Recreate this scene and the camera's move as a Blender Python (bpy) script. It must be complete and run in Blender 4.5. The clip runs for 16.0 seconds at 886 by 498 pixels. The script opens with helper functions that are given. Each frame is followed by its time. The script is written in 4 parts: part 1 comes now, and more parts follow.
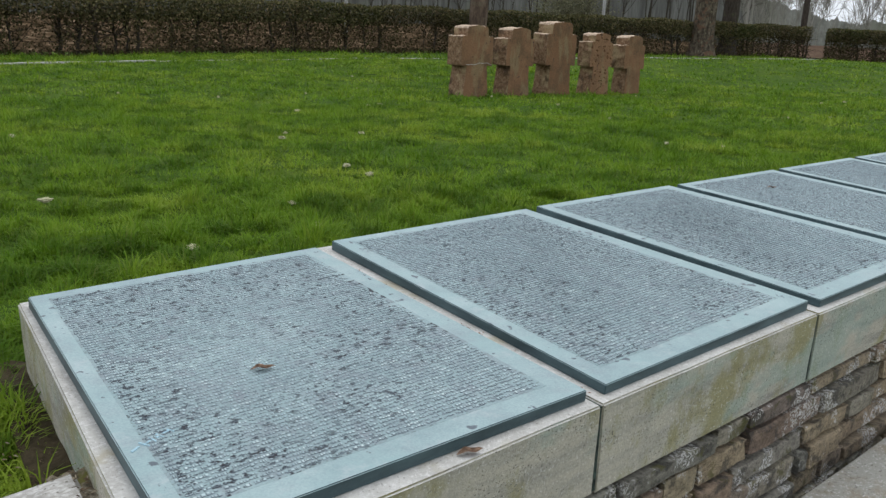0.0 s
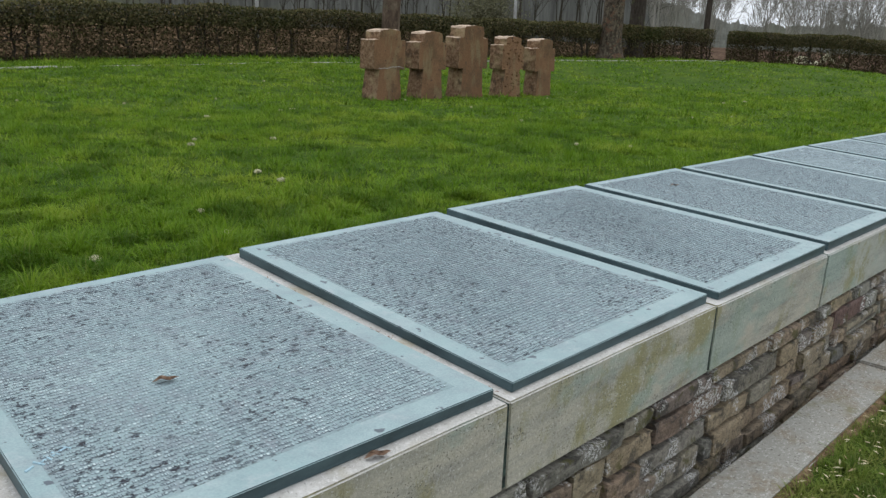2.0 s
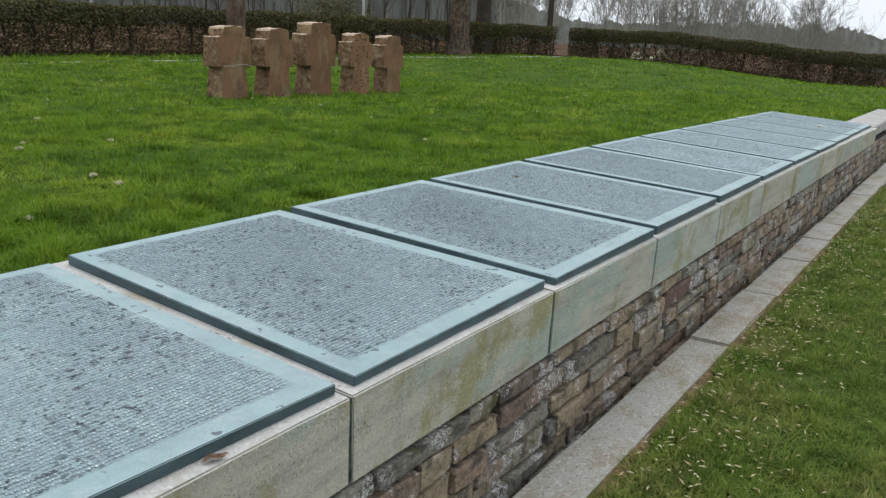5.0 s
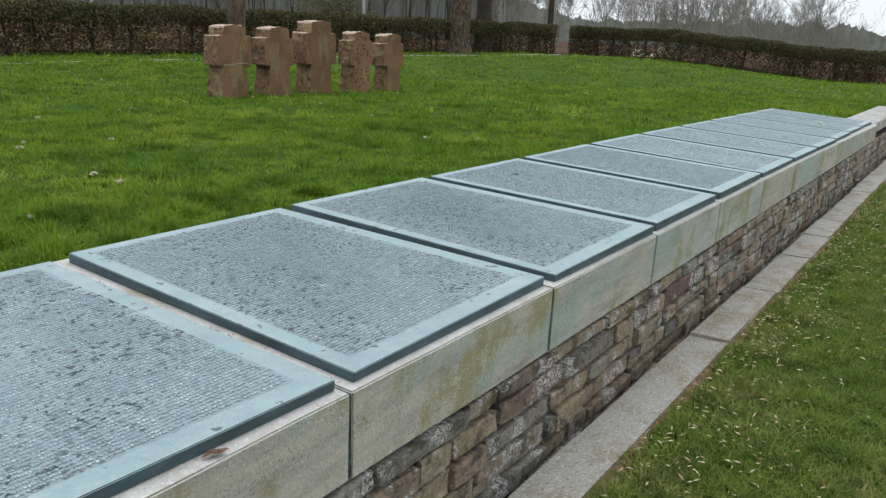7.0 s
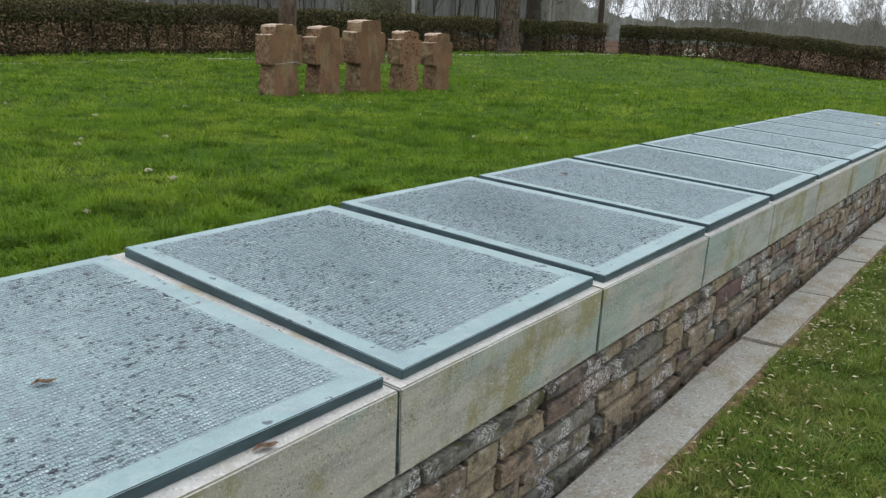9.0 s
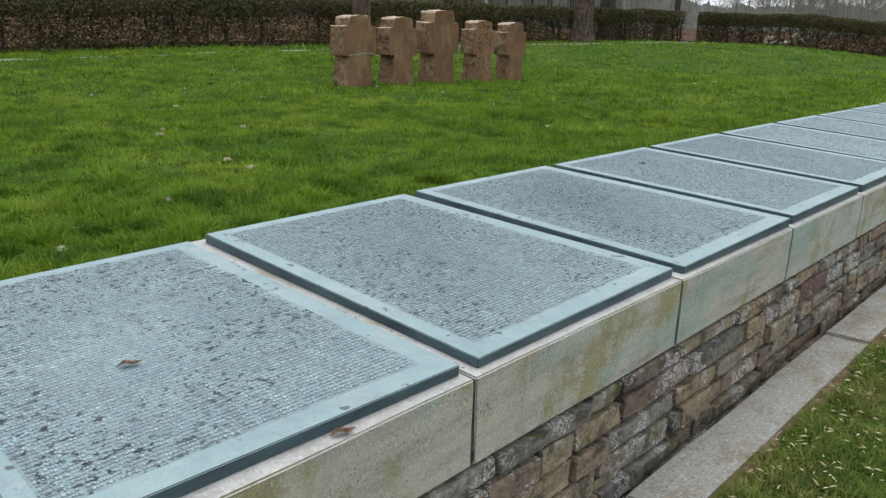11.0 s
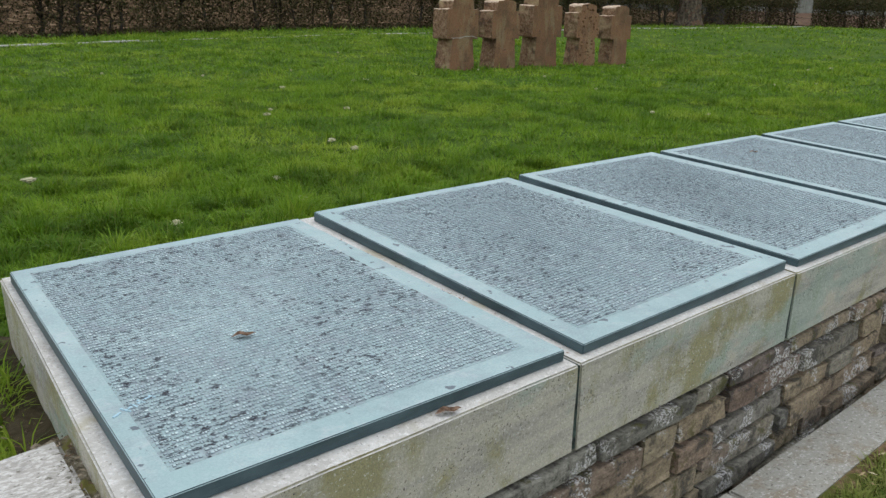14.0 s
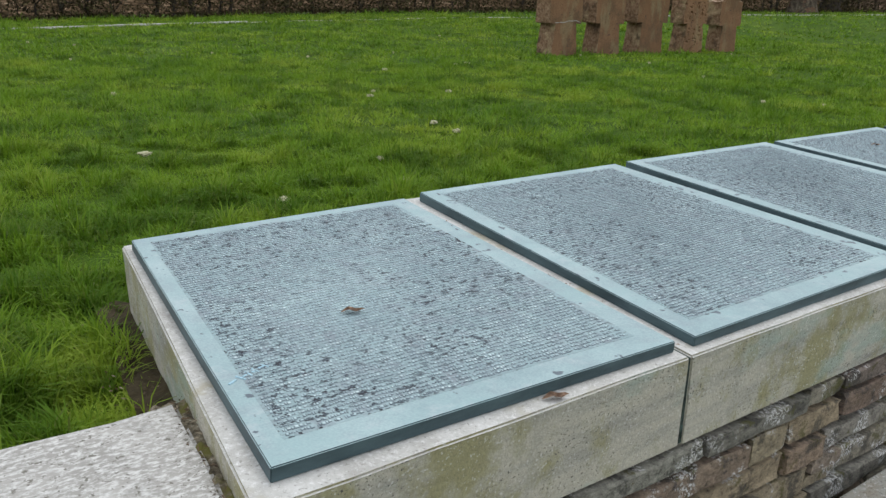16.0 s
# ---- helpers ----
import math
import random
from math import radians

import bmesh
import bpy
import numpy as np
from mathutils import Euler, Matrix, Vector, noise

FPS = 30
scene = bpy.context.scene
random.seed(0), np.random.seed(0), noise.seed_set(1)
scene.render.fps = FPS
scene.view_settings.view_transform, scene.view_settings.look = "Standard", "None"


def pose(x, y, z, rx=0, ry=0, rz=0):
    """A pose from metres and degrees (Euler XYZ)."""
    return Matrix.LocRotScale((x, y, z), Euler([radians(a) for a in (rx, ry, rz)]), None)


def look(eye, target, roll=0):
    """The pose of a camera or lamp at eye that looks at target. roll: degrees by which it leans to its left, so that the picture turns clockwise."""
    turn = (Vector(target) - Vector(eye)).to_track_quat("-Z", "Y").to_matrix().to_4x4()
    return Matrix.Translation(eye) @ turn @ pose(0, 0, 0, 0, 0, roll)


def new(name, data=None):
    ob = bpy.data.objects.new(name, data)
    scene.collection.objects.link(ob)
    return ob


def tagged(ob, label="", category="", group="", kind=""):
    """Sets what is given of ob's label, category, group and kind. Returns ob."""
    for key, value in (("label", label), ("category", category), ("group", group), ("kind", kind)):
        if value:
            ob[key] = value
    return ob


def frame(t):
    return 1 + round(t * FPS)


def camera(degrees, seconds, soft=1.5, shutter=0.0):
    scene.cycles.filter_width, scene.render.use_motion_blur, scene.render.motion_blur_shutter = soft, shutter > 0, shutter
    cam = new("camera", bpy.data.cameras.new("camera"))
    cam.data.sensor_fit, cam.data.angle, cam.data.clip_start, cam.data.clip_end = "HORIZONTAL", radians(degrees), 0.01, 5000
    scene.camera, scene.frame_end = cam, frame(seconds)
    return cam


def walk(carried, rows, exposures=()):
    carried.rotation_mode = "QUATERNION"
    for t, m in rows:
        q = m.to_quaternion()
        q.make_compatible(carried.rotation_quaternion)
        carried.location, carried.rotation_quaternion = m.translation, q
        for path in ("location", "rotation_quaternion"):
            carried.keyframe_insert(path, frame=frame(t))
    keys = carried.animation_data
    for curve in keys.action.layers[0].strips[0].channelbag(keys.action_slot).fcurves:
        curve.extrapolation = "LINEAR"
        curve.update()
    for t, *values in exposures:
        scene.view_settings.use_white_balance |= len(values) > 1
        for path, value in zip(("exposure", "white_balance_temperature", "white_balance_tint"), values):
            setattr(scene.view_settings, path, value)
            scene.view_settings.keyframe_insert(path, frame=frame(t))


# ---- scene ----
cam = camera(54.0, 16.0, soft=1.4)
PATH = [
    (0, (-1.854, -1.219, 1.175), (-0.514, 0.182, 0.682), 2.8),
    (0.5, (-1.848, -1.229, 1.175), (-0.475, 0.142, 0.688), 2.5),
    (1, (-1.844, -1.237, 1.175), (-0.437, 0.1, 0.69), 2.4),
    (1.5, (-1.837, -1.244, 1.173), (-0.398, 0.059, 0.69), 2.4),
    (2, (-1.834, -1.254, 1.179), (-0.365, 0.017, 0.702), 2.6),
    (2.5, (-1.832, -1.265, 1.18), (-0.334, -0.025, 0.714), 2.8),
    (3, (-1.828, -1.272, 1.179), (-0.3, -0.068, 0.715), 2.7),
    (3.5, (-1.823, -1.281, 1.177), (-0.261, -0.122, 0.711), 2.6),
    (4, (-1.82, -1.292, 1.178), (-0.222, -0.184, 0.711), 2.5),
    (4.5, (-1.815, -1.304, 1.177), (-0.183, -0.246, 0.709), 2.4),
    (5, (-1.811, -1.313, 1.177), (-0.151, -0.301, 0.708), 2.5),
    (7.5, (-1.818, -1.324, 1.173), (-0.163, -0.307, 0.698), 2.2),
    (8, (-1.821, -1.322, 1.172), (-0.179, -0.284, 0.696), 2.2),
    (8.5, (-1.825, -1.322, 1.173), (-0.201, -0.256, 0.697), 2.3),
    (9, (-1.821, -1.315, 1.171), (-0.222, -0.214, 0.693), 2.3),
    (11.5, (-1.818, -1.288, 1.157), (-0.344, -0.037, 0.645), 1.5),
    (12, (-1.825, -1.284, 1.158), (-0.372, -0.011, 0.638), 1.5),
    (12.5, (-1.826, -1.28, 1.159), (-0.392, 0.012, 0.634), 1.6),
    (13, (-1.834, -1.274, 1.158), (-0.422, 0.041, 0.63), 1.6),
    (13.5, (-1.838, -1.271, 1.155), (-0.458, 0.075, 0.623), 1.6),
    (14, (-1.844, -1.267, 1.152), (-0.5, 0.11, 0.608), 1.7),
    (14.5, (-1.854, -1.259, 1.148), (-0.549, 0.15, 0.589), 2.0),
    (15, (-1.862, -1.248, 1.146), (-0.599, 0.193, 0.574), 2.1),
    (15.5, (-1.864, -1.237, 1.14), (-0.645, 0.239, 0.561), 2.0),
    (16, (-1.872, -1.228, 1.138), (-0.692, 0.278, 0.555), 2.1),
]
walk(cam, [(t, look(eye, target, roll)) for t, eye, target, roll in PATH], [(0, -0.12), (2.5, -0.12), (4.2, -0.15), (5, -0.03), (7.5, 0.0), (16, 0.0)])

# ---- world, sun, exposure ----
world = bpy.data.worlds.new("sky")
scene.world = world
world.use_nodes = True
wn, wl = world.node_tree.nodes, world.node_tree.links
sky = wn.new("ShaderNodeTexSky")
sky.sky_type, sky.sun_disc = "NISHITA", False
sky.sun_elevation, sky.sun_rotation = radians(65), radians(60)
sky.air_density, sky.dust_density, sky.ozone_density = 1.0, 4.0, 1.0
pale = wn.new("ShaderNodeHueSaturation")
pale.inputs["Saturation"].default_value, pale.inputs["Value"].default_value = 0.35, 0.25
wl.new(sky.outputs[0], pale.inputs["Color"])
# closed cloud: brightest overhead, a third as bright at the horizon
dome = wn.new("ShaderNodeTexCoord")
apart = wn.new("ShaderNodeSeparateXYZ")
wl.new(dome.outputs["Generated"], apart.inputs[0])
rise = wn.new("ShaderNodeMapRange")
rise.inputs["From Min"].default_value, rise.inputs["From Max"].default_value = 0.0, 1.0
rise.inputs["To Min"].default_value, rise.inputs["To Max"].default_value = 12.0, 19.5
wl.new(apart.outputs["Z"], rise.inputs["Value"])
cloud = wn.new("ShaderNodeVectorMath")
cloud.operation = "SCALE"
cloud.inputs[0].default_value = (0.93, 0.985, 1.06)
wl.new(rise.outputs[0], cloud.inputs["Scale"])
over = wn.new("ShaderNodeMix")
over.data_type = "RGBA"
over.inputs[0].default_value = 0.9
wl.new(pale.outputs[0], over.inputs[6])
wl.new(cloud.outputs[0], over.inputs[7])
wl.new(over.outputs[2], wn["Background"].inputs[0])
wn["Background"].inputs[1].default_value = 0.088
sun = new("sun", bpy.data.lights.new("sun", "SUN"))
sun.data.energy, sun.data.angle, sun.data.color = 0.9, radians(28), (1.0, 0.98, 0.94)
sun.matrix_world = look((0, 0, 30), (-12, -7, 0))


# ---- materials ----
def mat(name, build, rough=0.8, bump=0.0, metal=0.0, gloss=0.3, thin=0.0):
    m = bpy.data.materials.new(name)
    m.use_nodes = True
    n, l = m.node_tree.nodes, m.node_tree.links
    b = n["Principled BSDF"]
    b.inputs["Roughness"].default_value, b.inputs["Metallic"].default_value = rough, metal
    b.inputs["Specular IOR Level"].default_value = gloss
    tc = n.new("ShaderNodeTexCoord")
    colour, height = build(n, l, tc.outputs["Object"])
    l.new(colour, b.inputs["Base Color"])
    if height is not None and bump:
        bp = n.new("ShaderNodeBump")
        bp.inputs["Strength"].default_value, bp.inputs["Distance"].default_value = 1.0, bump
        l.new(height, bp.inputs["Height"])
        l.new(bp.outputs[0], b.inputs["Normal"])
    if thin:
        through_leaf = n.new("ShaderNodeBsdfTranslucent")
        l.new(colour, through_leaf.inputs["Color"])
        both = n.new("ShaderNodeMixShader")
        both.inputs[0].default_value = thin
        l.new(b.outputs[0], both.inputs[1])
        l.new(through_leaf.outputs[0], both.inputs[2])
        l.new(both.outputs[0], n["Material Output"].inputs["Surface"])
    return m


def world_at(n, l):
    g = n.new("ShaderNodeNewGeometry")
    return g.outputs["Position"]


def tex(n, l, vec, scale, detail=4, rough=0.6, stretch=None):
    if stretch:
        mp = n.new("ShaderNodeMapping")
        mp.inputs["Scale"].default_value = stretch
        l.new(vec, mp.inputs["Vector"])
        vec = mp.outputs[0]
    t = n.new("ShaderNodeTexNoise")
    t.inputs["Scale"].default_value, t.inputs["Detail"].default_value, t.inputs["Roughness"].default_value = scale, detail, rough
    l.new(vec, t.inputs["Vector"])
    return t.outputs["Fac"]


def ramp(n, l, fac, *stops):
    r = n.new("ShaderNodeValToRGB")
    e = r.color_ramp.elements
    while len(e) < len(stops):
        e.new(0.5)
    for k, (at, c) in zip(e, stops):
        k.position, k.color = at, (*c, 1) if len(c) == 3 else c
    l.new(fac, r.inputs[0])
    return r.outputs[0]


def step(n, l, fac, lo, hi):
    r = n.new("ShaderNodeMapRange")
    r.interpolation_type = "SMOOTHSTEP"
    r.inputs["From Min"].default_value, r.inputs["From Max"].default_value = lo, hi
    l.new(fac, r.inputs["Value"])
    return r.outputs[0]


def mix(n, l, fac, a, b, how="MIX"):
    m = n.new("ShaderNodeMix")
    m.data_type, m.blend_type = "RGBA", how
    for k, v in ((0, fac), (6, a), (7, b)):
        if isinstance(v, (tuple, float, int)):
            m.inputs[k].default_value = v if k == 0 else (*v, 1)
        else:
            l.new(v, m.inputs[k])
    return m.outputs[2]


def calc(n, l, how, a, b):
    m = n.new("ShaderNodeMath")
    m.operation = how
    for k, v in ((0, a), (1, b)):
        if isinstance(v, (float, int)):
            m.inputs[k].default_value = v
        else:
            l.new(v, m.inputs[k])
    return m.outputs[0]


def island(n):
    return n.new("ShaderNodeNewGeometry").outputs["Random Per Island"]


def of_object(n):
    return n.new("ShaderNodeObjectInfo").outputs["Random"]


def patina(n, l, p, grime):
    """Pale blue-green patina with dull patches, and black spots where it has gone."""
    a = tex(n, l, p, 5, 6, 0.65)
    c = ramp(n, l, a, (0.3, (0.18, 0.26, 0.275)), (0.5, (0.235, 0.325, 0.335)), (0.72, (0.31, 0.40, 0.405)))
    dull = tex(n, l, p, 14, 5, 0.7)
    c = mix(n, l, calc(n, l, "MULTIPLY", step(n, l, dull, 0.42, 0.7), grime), c, (0.17, 0.19, 0.215))
    f = tex(n, l, p, 190, 3)
    c = mix(n, l, 0.18, c, ramp(n, l, f, (0.3, (0.12, 0.17, 0.19)), (0.7, (0.5, 0.6, 0.6))))
    return c, f


def spots(n, l, p, lo):
    """Black marks where the patina has gone, drawn out along the lines of lettering."""
    clump = step(n, l, tex(n, l, p, 2.4, 4, 0.6), 0.41, 0.52)
    fleck = tex(n, l, p, 50, 3, 0.6, (0.8, 1.2, 1))
    strong = calc(n, l, "MULTIPLY", step(n, l, fleck, lo, lo + 0.025), clump)
    weak = calc(n, l, "MULTIPLY", step(n, l, tex(n, l, p, 105, 2, 0.5, (0.6, 1.3, 1)), lo + 0.03, lo + 0.07), 0.35)
    return calc(n, l, "MAXIMUM", strong, weak)


def bronze_rim(n, l, v):
    p = world_at(n, l)
    c, f = patina(n, l, p, 0.35)
    cloud = tex(n, l, p, 3.2, 6, 0.7, (1, 1.6, 1))
    c = mix(n, l, calc(n, l, "MULTIPLY", step(n, l, cloud, 0.46, 0.66), 0.55), c, (0.235, 0.345, 0.350))
    c = mix(n, l, calc(n, l, "MULTIPLY", step(n, l, tex(n, l, p, 8, 5, 0.7), 0.56, 0.70), 0.6), c, (0.34, 0.385, 0.40))
    s = step(n, l, tex(n, l, p, 21, 3, 0.55), 0.65, 0.68)
    c = mix(n, l, s, c, (0.085, 0.105, 0.125))
    return c, f


def bronze_field(n, l, v):
    p = world_at(n, l)
    c, f = patina(n, l, p, 0.9)
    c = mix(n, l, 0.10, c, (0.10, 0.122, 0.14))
    return mix(n, l, spots(n, l, p, 0.578), c, (0.026, 0.028, 0.036)), f


def bronze_letter(n, l, v):
    p = world_at(n, l)
    c, f = patina(n, l, p, 0.6)
    word = tex(n, l, v, 30, 4, 0.7, (0.45, 1.2, 0.2))
    c = mix(n, l, 0.6, c, ramp(n, l, word, (0.32, (0.150, 0.178, 0.205)), (0.44, (0.285, 0.350, 0.375)), (0.54, (0.36, 0.455, 0.475)), (0.62, (0.66, 0.745, 0.755))))
    c = mix(n, l, 0.22, c, ramp(n, l, island(n), (0.0, (0.10, 0.12, 0.145)), (0.3, (0.29, 0.36, 0.39)), (1.0, (0.56, 0.65, 0.665))))
    return mix(n, l, spots(n, l, p, 0.578), c, (0.024, 0.026, 0.034)), f


# sides of the letters, darker than their tops
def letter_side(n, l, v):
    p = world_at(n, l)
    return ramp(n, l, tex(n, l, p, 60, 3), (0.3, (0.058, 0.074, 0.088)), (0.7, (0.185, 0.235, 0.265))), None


# plate edges: shade of the upright sides put into the bronze colour
def shaded_edge(n, l, v):
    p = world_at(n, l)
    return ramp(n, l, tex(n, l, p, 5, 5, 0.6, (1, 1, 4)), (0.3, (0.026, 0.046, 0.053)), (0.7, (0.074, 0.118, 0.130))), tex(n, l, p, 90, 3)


def limestone(n, l, v):
    p = world_at(n, l)
    r = of_object(n)
    base = ramp(n, l, r, (0.0, (0.46, 0.435, 0.37)), (0.5, (0.55, 0.53, 0.46)), (1.0, (0.46, 0.505, 0.475)))
    streak = tex(n, l, p, 4.0, 6, 0.72, (0.45, 0.5, 3.4))
    c = mix(n, l, step(n, l, streak, 0.42, 0.75), base, (0.31, 0.305, 0.29))
    algae = calc(n, l, "MULTIPLY", step(n, l, tex(n, l, p, 3.1, 5, 0.72, (1, 1, 0.8)), 0.47, 0.62), 0.7)
    c = mix(n, l, algae, c, (0.30, 0.28, 0.105))
    green = calc(n, l, "MULTIPLY", step(n, l, tex(n, l, p, 1.3, 5, 0.65, (1, 1, 2.2)), 0.50, 0.60), 0.5)
    c = mix(n, l, green, c, (0.31, 0.45, 0.42))
    drip = step(n, l, tex(n, l, p, 9, 5, 0.7, (1.6, 1, 0.16)), 0.52, 0.72)
    c = mix(n, l, calc(n, l, "MULTIPLY", drip, 0.22), c, (0.22, 0.215, 0.19))
    grain = tex(n, l, p, 110, 5, 0.75)
    c = mix(n, l, 0.5, c, ramp(n, l, grain, (0.3, (0.22, 0.21, 0.19)), (0.6, (0.5, 0.48, 0.44))), "OVERLAY")
    pale_dot = step(n, l, tex(n, l, p, 120, 2), 0.62, 0.68)
    c = mix(n, l, calc(n, l, "MULTIPLY", pale_dot, 0.6), c, (0.72, 0.71, 0.68))
    pits = calc(n, l, "MULTIPLY", step(n, l, tex(n, l, p, 150, 3), 0.60, 0.66), step(n, l, tex(n, l, p, 5, 3), 0.35, 0.6))
    c = mix(n, l, pits, c, (0.10, 0.095, 0.08))
    return c, grain


def limestone_top(n, l, v):
    p = world_at(n, l)
    c = ramp(n, l, tex(n, l, p, 7, 6, 0.7), (0.3, (0.33, 0.315, 0.29)), (0.55, (0.45, 0.44, 0.415)), (0.75, (0.56, 0.55, 0.53)))
    g = tex(n, l, p, 75, 5, 0.8)
    c = mix(n, l, step(n, l, g, 0.48, 0.70), c, (0.62, 0.615, 0.60))
    c = mix(n, l, calc(n, l, "MULTIPLY", step(n, l, tex(n, l, p, 130, 3), 0.58, 0.70), 0.7), c, (0.20, 0.19, 0.17))
    return mix(n, l, calc(n, l, "MULTIPLY", step(n, l, tex(n, l, p, 4, 4, 0.7), 0.55, 0.68), 0.5), c, (0.30, 0.26, 0.15)), g


def slab_stone(n, l, v):
    p = world_at(n, l)
    c = ramp(n, l, tex(n, l, p, 5, 6, 0.65), (0.3, (0.235, 0.225, 0.205)), (0.7, (0.36, 0.345, 0.32)))
    g = tex(n, l, p, 46, 5, 0.72, (1, 1.9, 1))
    c = mix(n, l, step(n, l, g, 0.44, 0.64), c, (0.52, 0.51, 0.49))
    c = mix(n, l, calc(n, l, "MULTIPLY", step(n, l, tex(n, l, p, 2.6, 5, 0.7), 0.56, 0.70), 0.8), c, (0.16, 0.155, 0.14))
    return mix(n, l, step(n, l, tex(n, l, p, 70, 3), 0.60, 0.66), c, (0.14, 0.13, 0.11)), g


def kerb_stone(n, l, v):
    p = world_at(n, l)
    base = ramp(n, l, of_object(n), (0, (0.262, 0.256, 0.228)), (1, (0.318, 0.31, 0.28)))
    c = mix(n, l, calc(n, l, "MULTIPLY", step(n, l, tex(n, l, p, 4, 6, 0.75), 0.45, 0.62), 0.75), base, (0.20, 0.158, 0.108))
    g = tex(n, l, p, 60, 5, 0.78, (1, 1.5, 1))
    c = mix(n, l, calc(n, l, "MULTIPLY", step(n, l, g, 0.52, 0.64), 0.8), c, (0.47, 0.46, 0.44))
    c = mix(n, l, step(n, l, tex(n, l, p, 80, 3, 0.6), 0.60, 0.66), c, (0.13, 0.12, 0.10))
    moss = calc(n, l, "MULTIPLY", step(n, l, tex(n, l, p, 3, 5, 0.72), 0.55, 0.66), 0.6)
    return mix(n, l, moss, c, (0.15, 0.135, 0.06)), g


def rubble(n, l, v):
    p = world_at(n, l)
    base = ramp(n, l, of_object(n), (0.0, (0.235, 0.175, 0.126)), (0.16, (0.295, 0.240, 0.165)), (0.30, (0.165, 0.163, 0.147)), (0.44, (0.28, 0.205, 0.147)), (0.58, (0.215, 0.21, 0.185)), (0.70, (0.285, 0.240, 0.168)), (0.84, (0.155, 0.100, 0.090)), (0.92, (0.24, 0.235, 0.205)))
    g = tex(n, l, p, 34, 7, 0.8, (1, 1, 1.7))
    c = mix(n, l, 0.85, base, ramp(n, l, g, (0.28, (0.12, 0.12, 0.11)), (0.48, (0.52, 0.51, 0.49)), (0.66, (0.90, 0.88, 0.84))), "OVERLAY")
    crust = calc(n, l, "MULTIPLY", step(n, l, tex(n, l, p, 7, 5, 0.75), 0.51, 0.61), 0.75)
    c = mix(n, l, crust, c, (0.055, 0.052, 0.047))
    c = mix(n, l, calc(n, l, "MULTIPLY", step(n, l, tex(n, l, p, 55, 3, 0.6), 0.60, 0.67), 0.5), c, (0.03, 0.026, 0.02))
    lichen = calc(n, l, "MULTIPLY", step(n, l, tex(n, l, p, 95, 4, 0.75), 0.51, 0.54), step(n, l, tex(n, l, p, 4.6, 4, 0.6), 0.54, 0.59))
    c = mix(n, l, lichen, c, (0.66, 0.65, 0.63))
    moss = calc(n, l, "MULTIPLY", step(n, l, tex(n, l, p, 8, 5, 0.75), 0.56, 0.64), 0.75)
    c = mix(n, l, moss, c, (0.095, 0.090, 0.024))
    return c, g


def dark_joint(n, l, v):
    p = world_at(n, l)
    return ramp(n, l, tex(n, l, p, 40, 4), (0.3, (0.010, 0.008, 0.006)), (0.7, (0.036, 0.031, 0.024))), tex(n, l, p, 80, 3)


def soil(n, l, v):
    p = world_at(n, l)
    return ramp(n, l, tex(n, l, p, 30, 5, 0.7), (0.3, (0.022, 0.018, 0.010)), (0.7, (0.072, 0.056, 0.032))), tex(n, l, p, 60, 4)


def fringe_soil(n, l, v):
    p = world_at(n, l)
    g = tex(n, l, p, 34, 5, 0.75)
    c = ramp(n, l, g, (0.32, (0.05, 0.034, 0.02)), (0.5, (0.135, 0.090, 0.052)), (0.68, (0.24, 0.175, 0.11)))
    return mix(n, l, step(n, l, tex(n, l, p, 9, 3), 0.5, 0.62), c, (0.07, 0.075, 0.02)), g


def mossy(n, l, v):
    p = world_at(n, l)
    g = tex(n, l, p, 70, 4, 0.7)
    c = ramp(n, l, g, (0.35, (0.05, 0.04, 0.025)), (0.6, (0.20, 0.17, 0.12)), (0.7, (0.42, 0.39, 0.33)))
    return mix(n, l, step(n, l, tex(n, l, p, 13, 3), 0.48, 0.6), c, (0.13, 0.12, 0.03)), g


def sandstone(n, l, v):
    p = world_at(n, l)
    base = ramp(n, l, of_object(n), (0, (0.168, 0.090, 0.045)), (1, (0.222, 0.124, 0.066)))
    c = mix(n, l, step(n, l, tex(n, l, p, 3, 5, 0.65), 0.4, 0.7), base, (0.125, 0.076, 0.041))
    c = mix(n, l, calc(n, l, "MULTIPLY", step(n, l, tex(n, l, p, 5, 4, 0.6, (1, 1, 0.3)), 0.52, 0.68), 0.5), c, (0.24, 0.20, 0.11))
    g = tex(n, l, p, 45, 4, 0.7)
    c = mix(n, l, 0.4, c, ramp(n, l, g, (0.3, (0.2, 0.2, 0.2)), (0.7, (0.75, 0.72, 0.7))), "OVERLAY")
    c = mix(n, l, step(n, l, tex(n, l, p, 18, 3), 0.64, 0.70), c, (0.07, 0.045, 0.035))
    return c, g


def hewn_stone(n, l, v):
    """Rough sides: dark patches for black crust and painted side shade, pale yellow lichen in patches."""
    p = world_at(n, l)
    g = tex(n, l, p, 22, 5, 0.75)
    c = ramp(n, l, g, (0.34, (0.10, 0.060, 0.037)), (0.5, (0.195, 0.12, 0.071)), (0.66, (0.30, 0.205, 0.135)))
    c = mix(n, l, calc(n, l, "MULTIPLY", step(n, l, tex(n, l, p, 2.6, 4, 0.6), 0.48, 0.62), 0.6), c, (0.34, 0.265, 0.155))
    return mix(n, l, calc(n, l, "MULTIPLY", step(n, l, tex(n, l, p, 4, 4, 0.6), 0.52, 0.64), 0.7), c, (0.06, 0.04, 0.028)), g


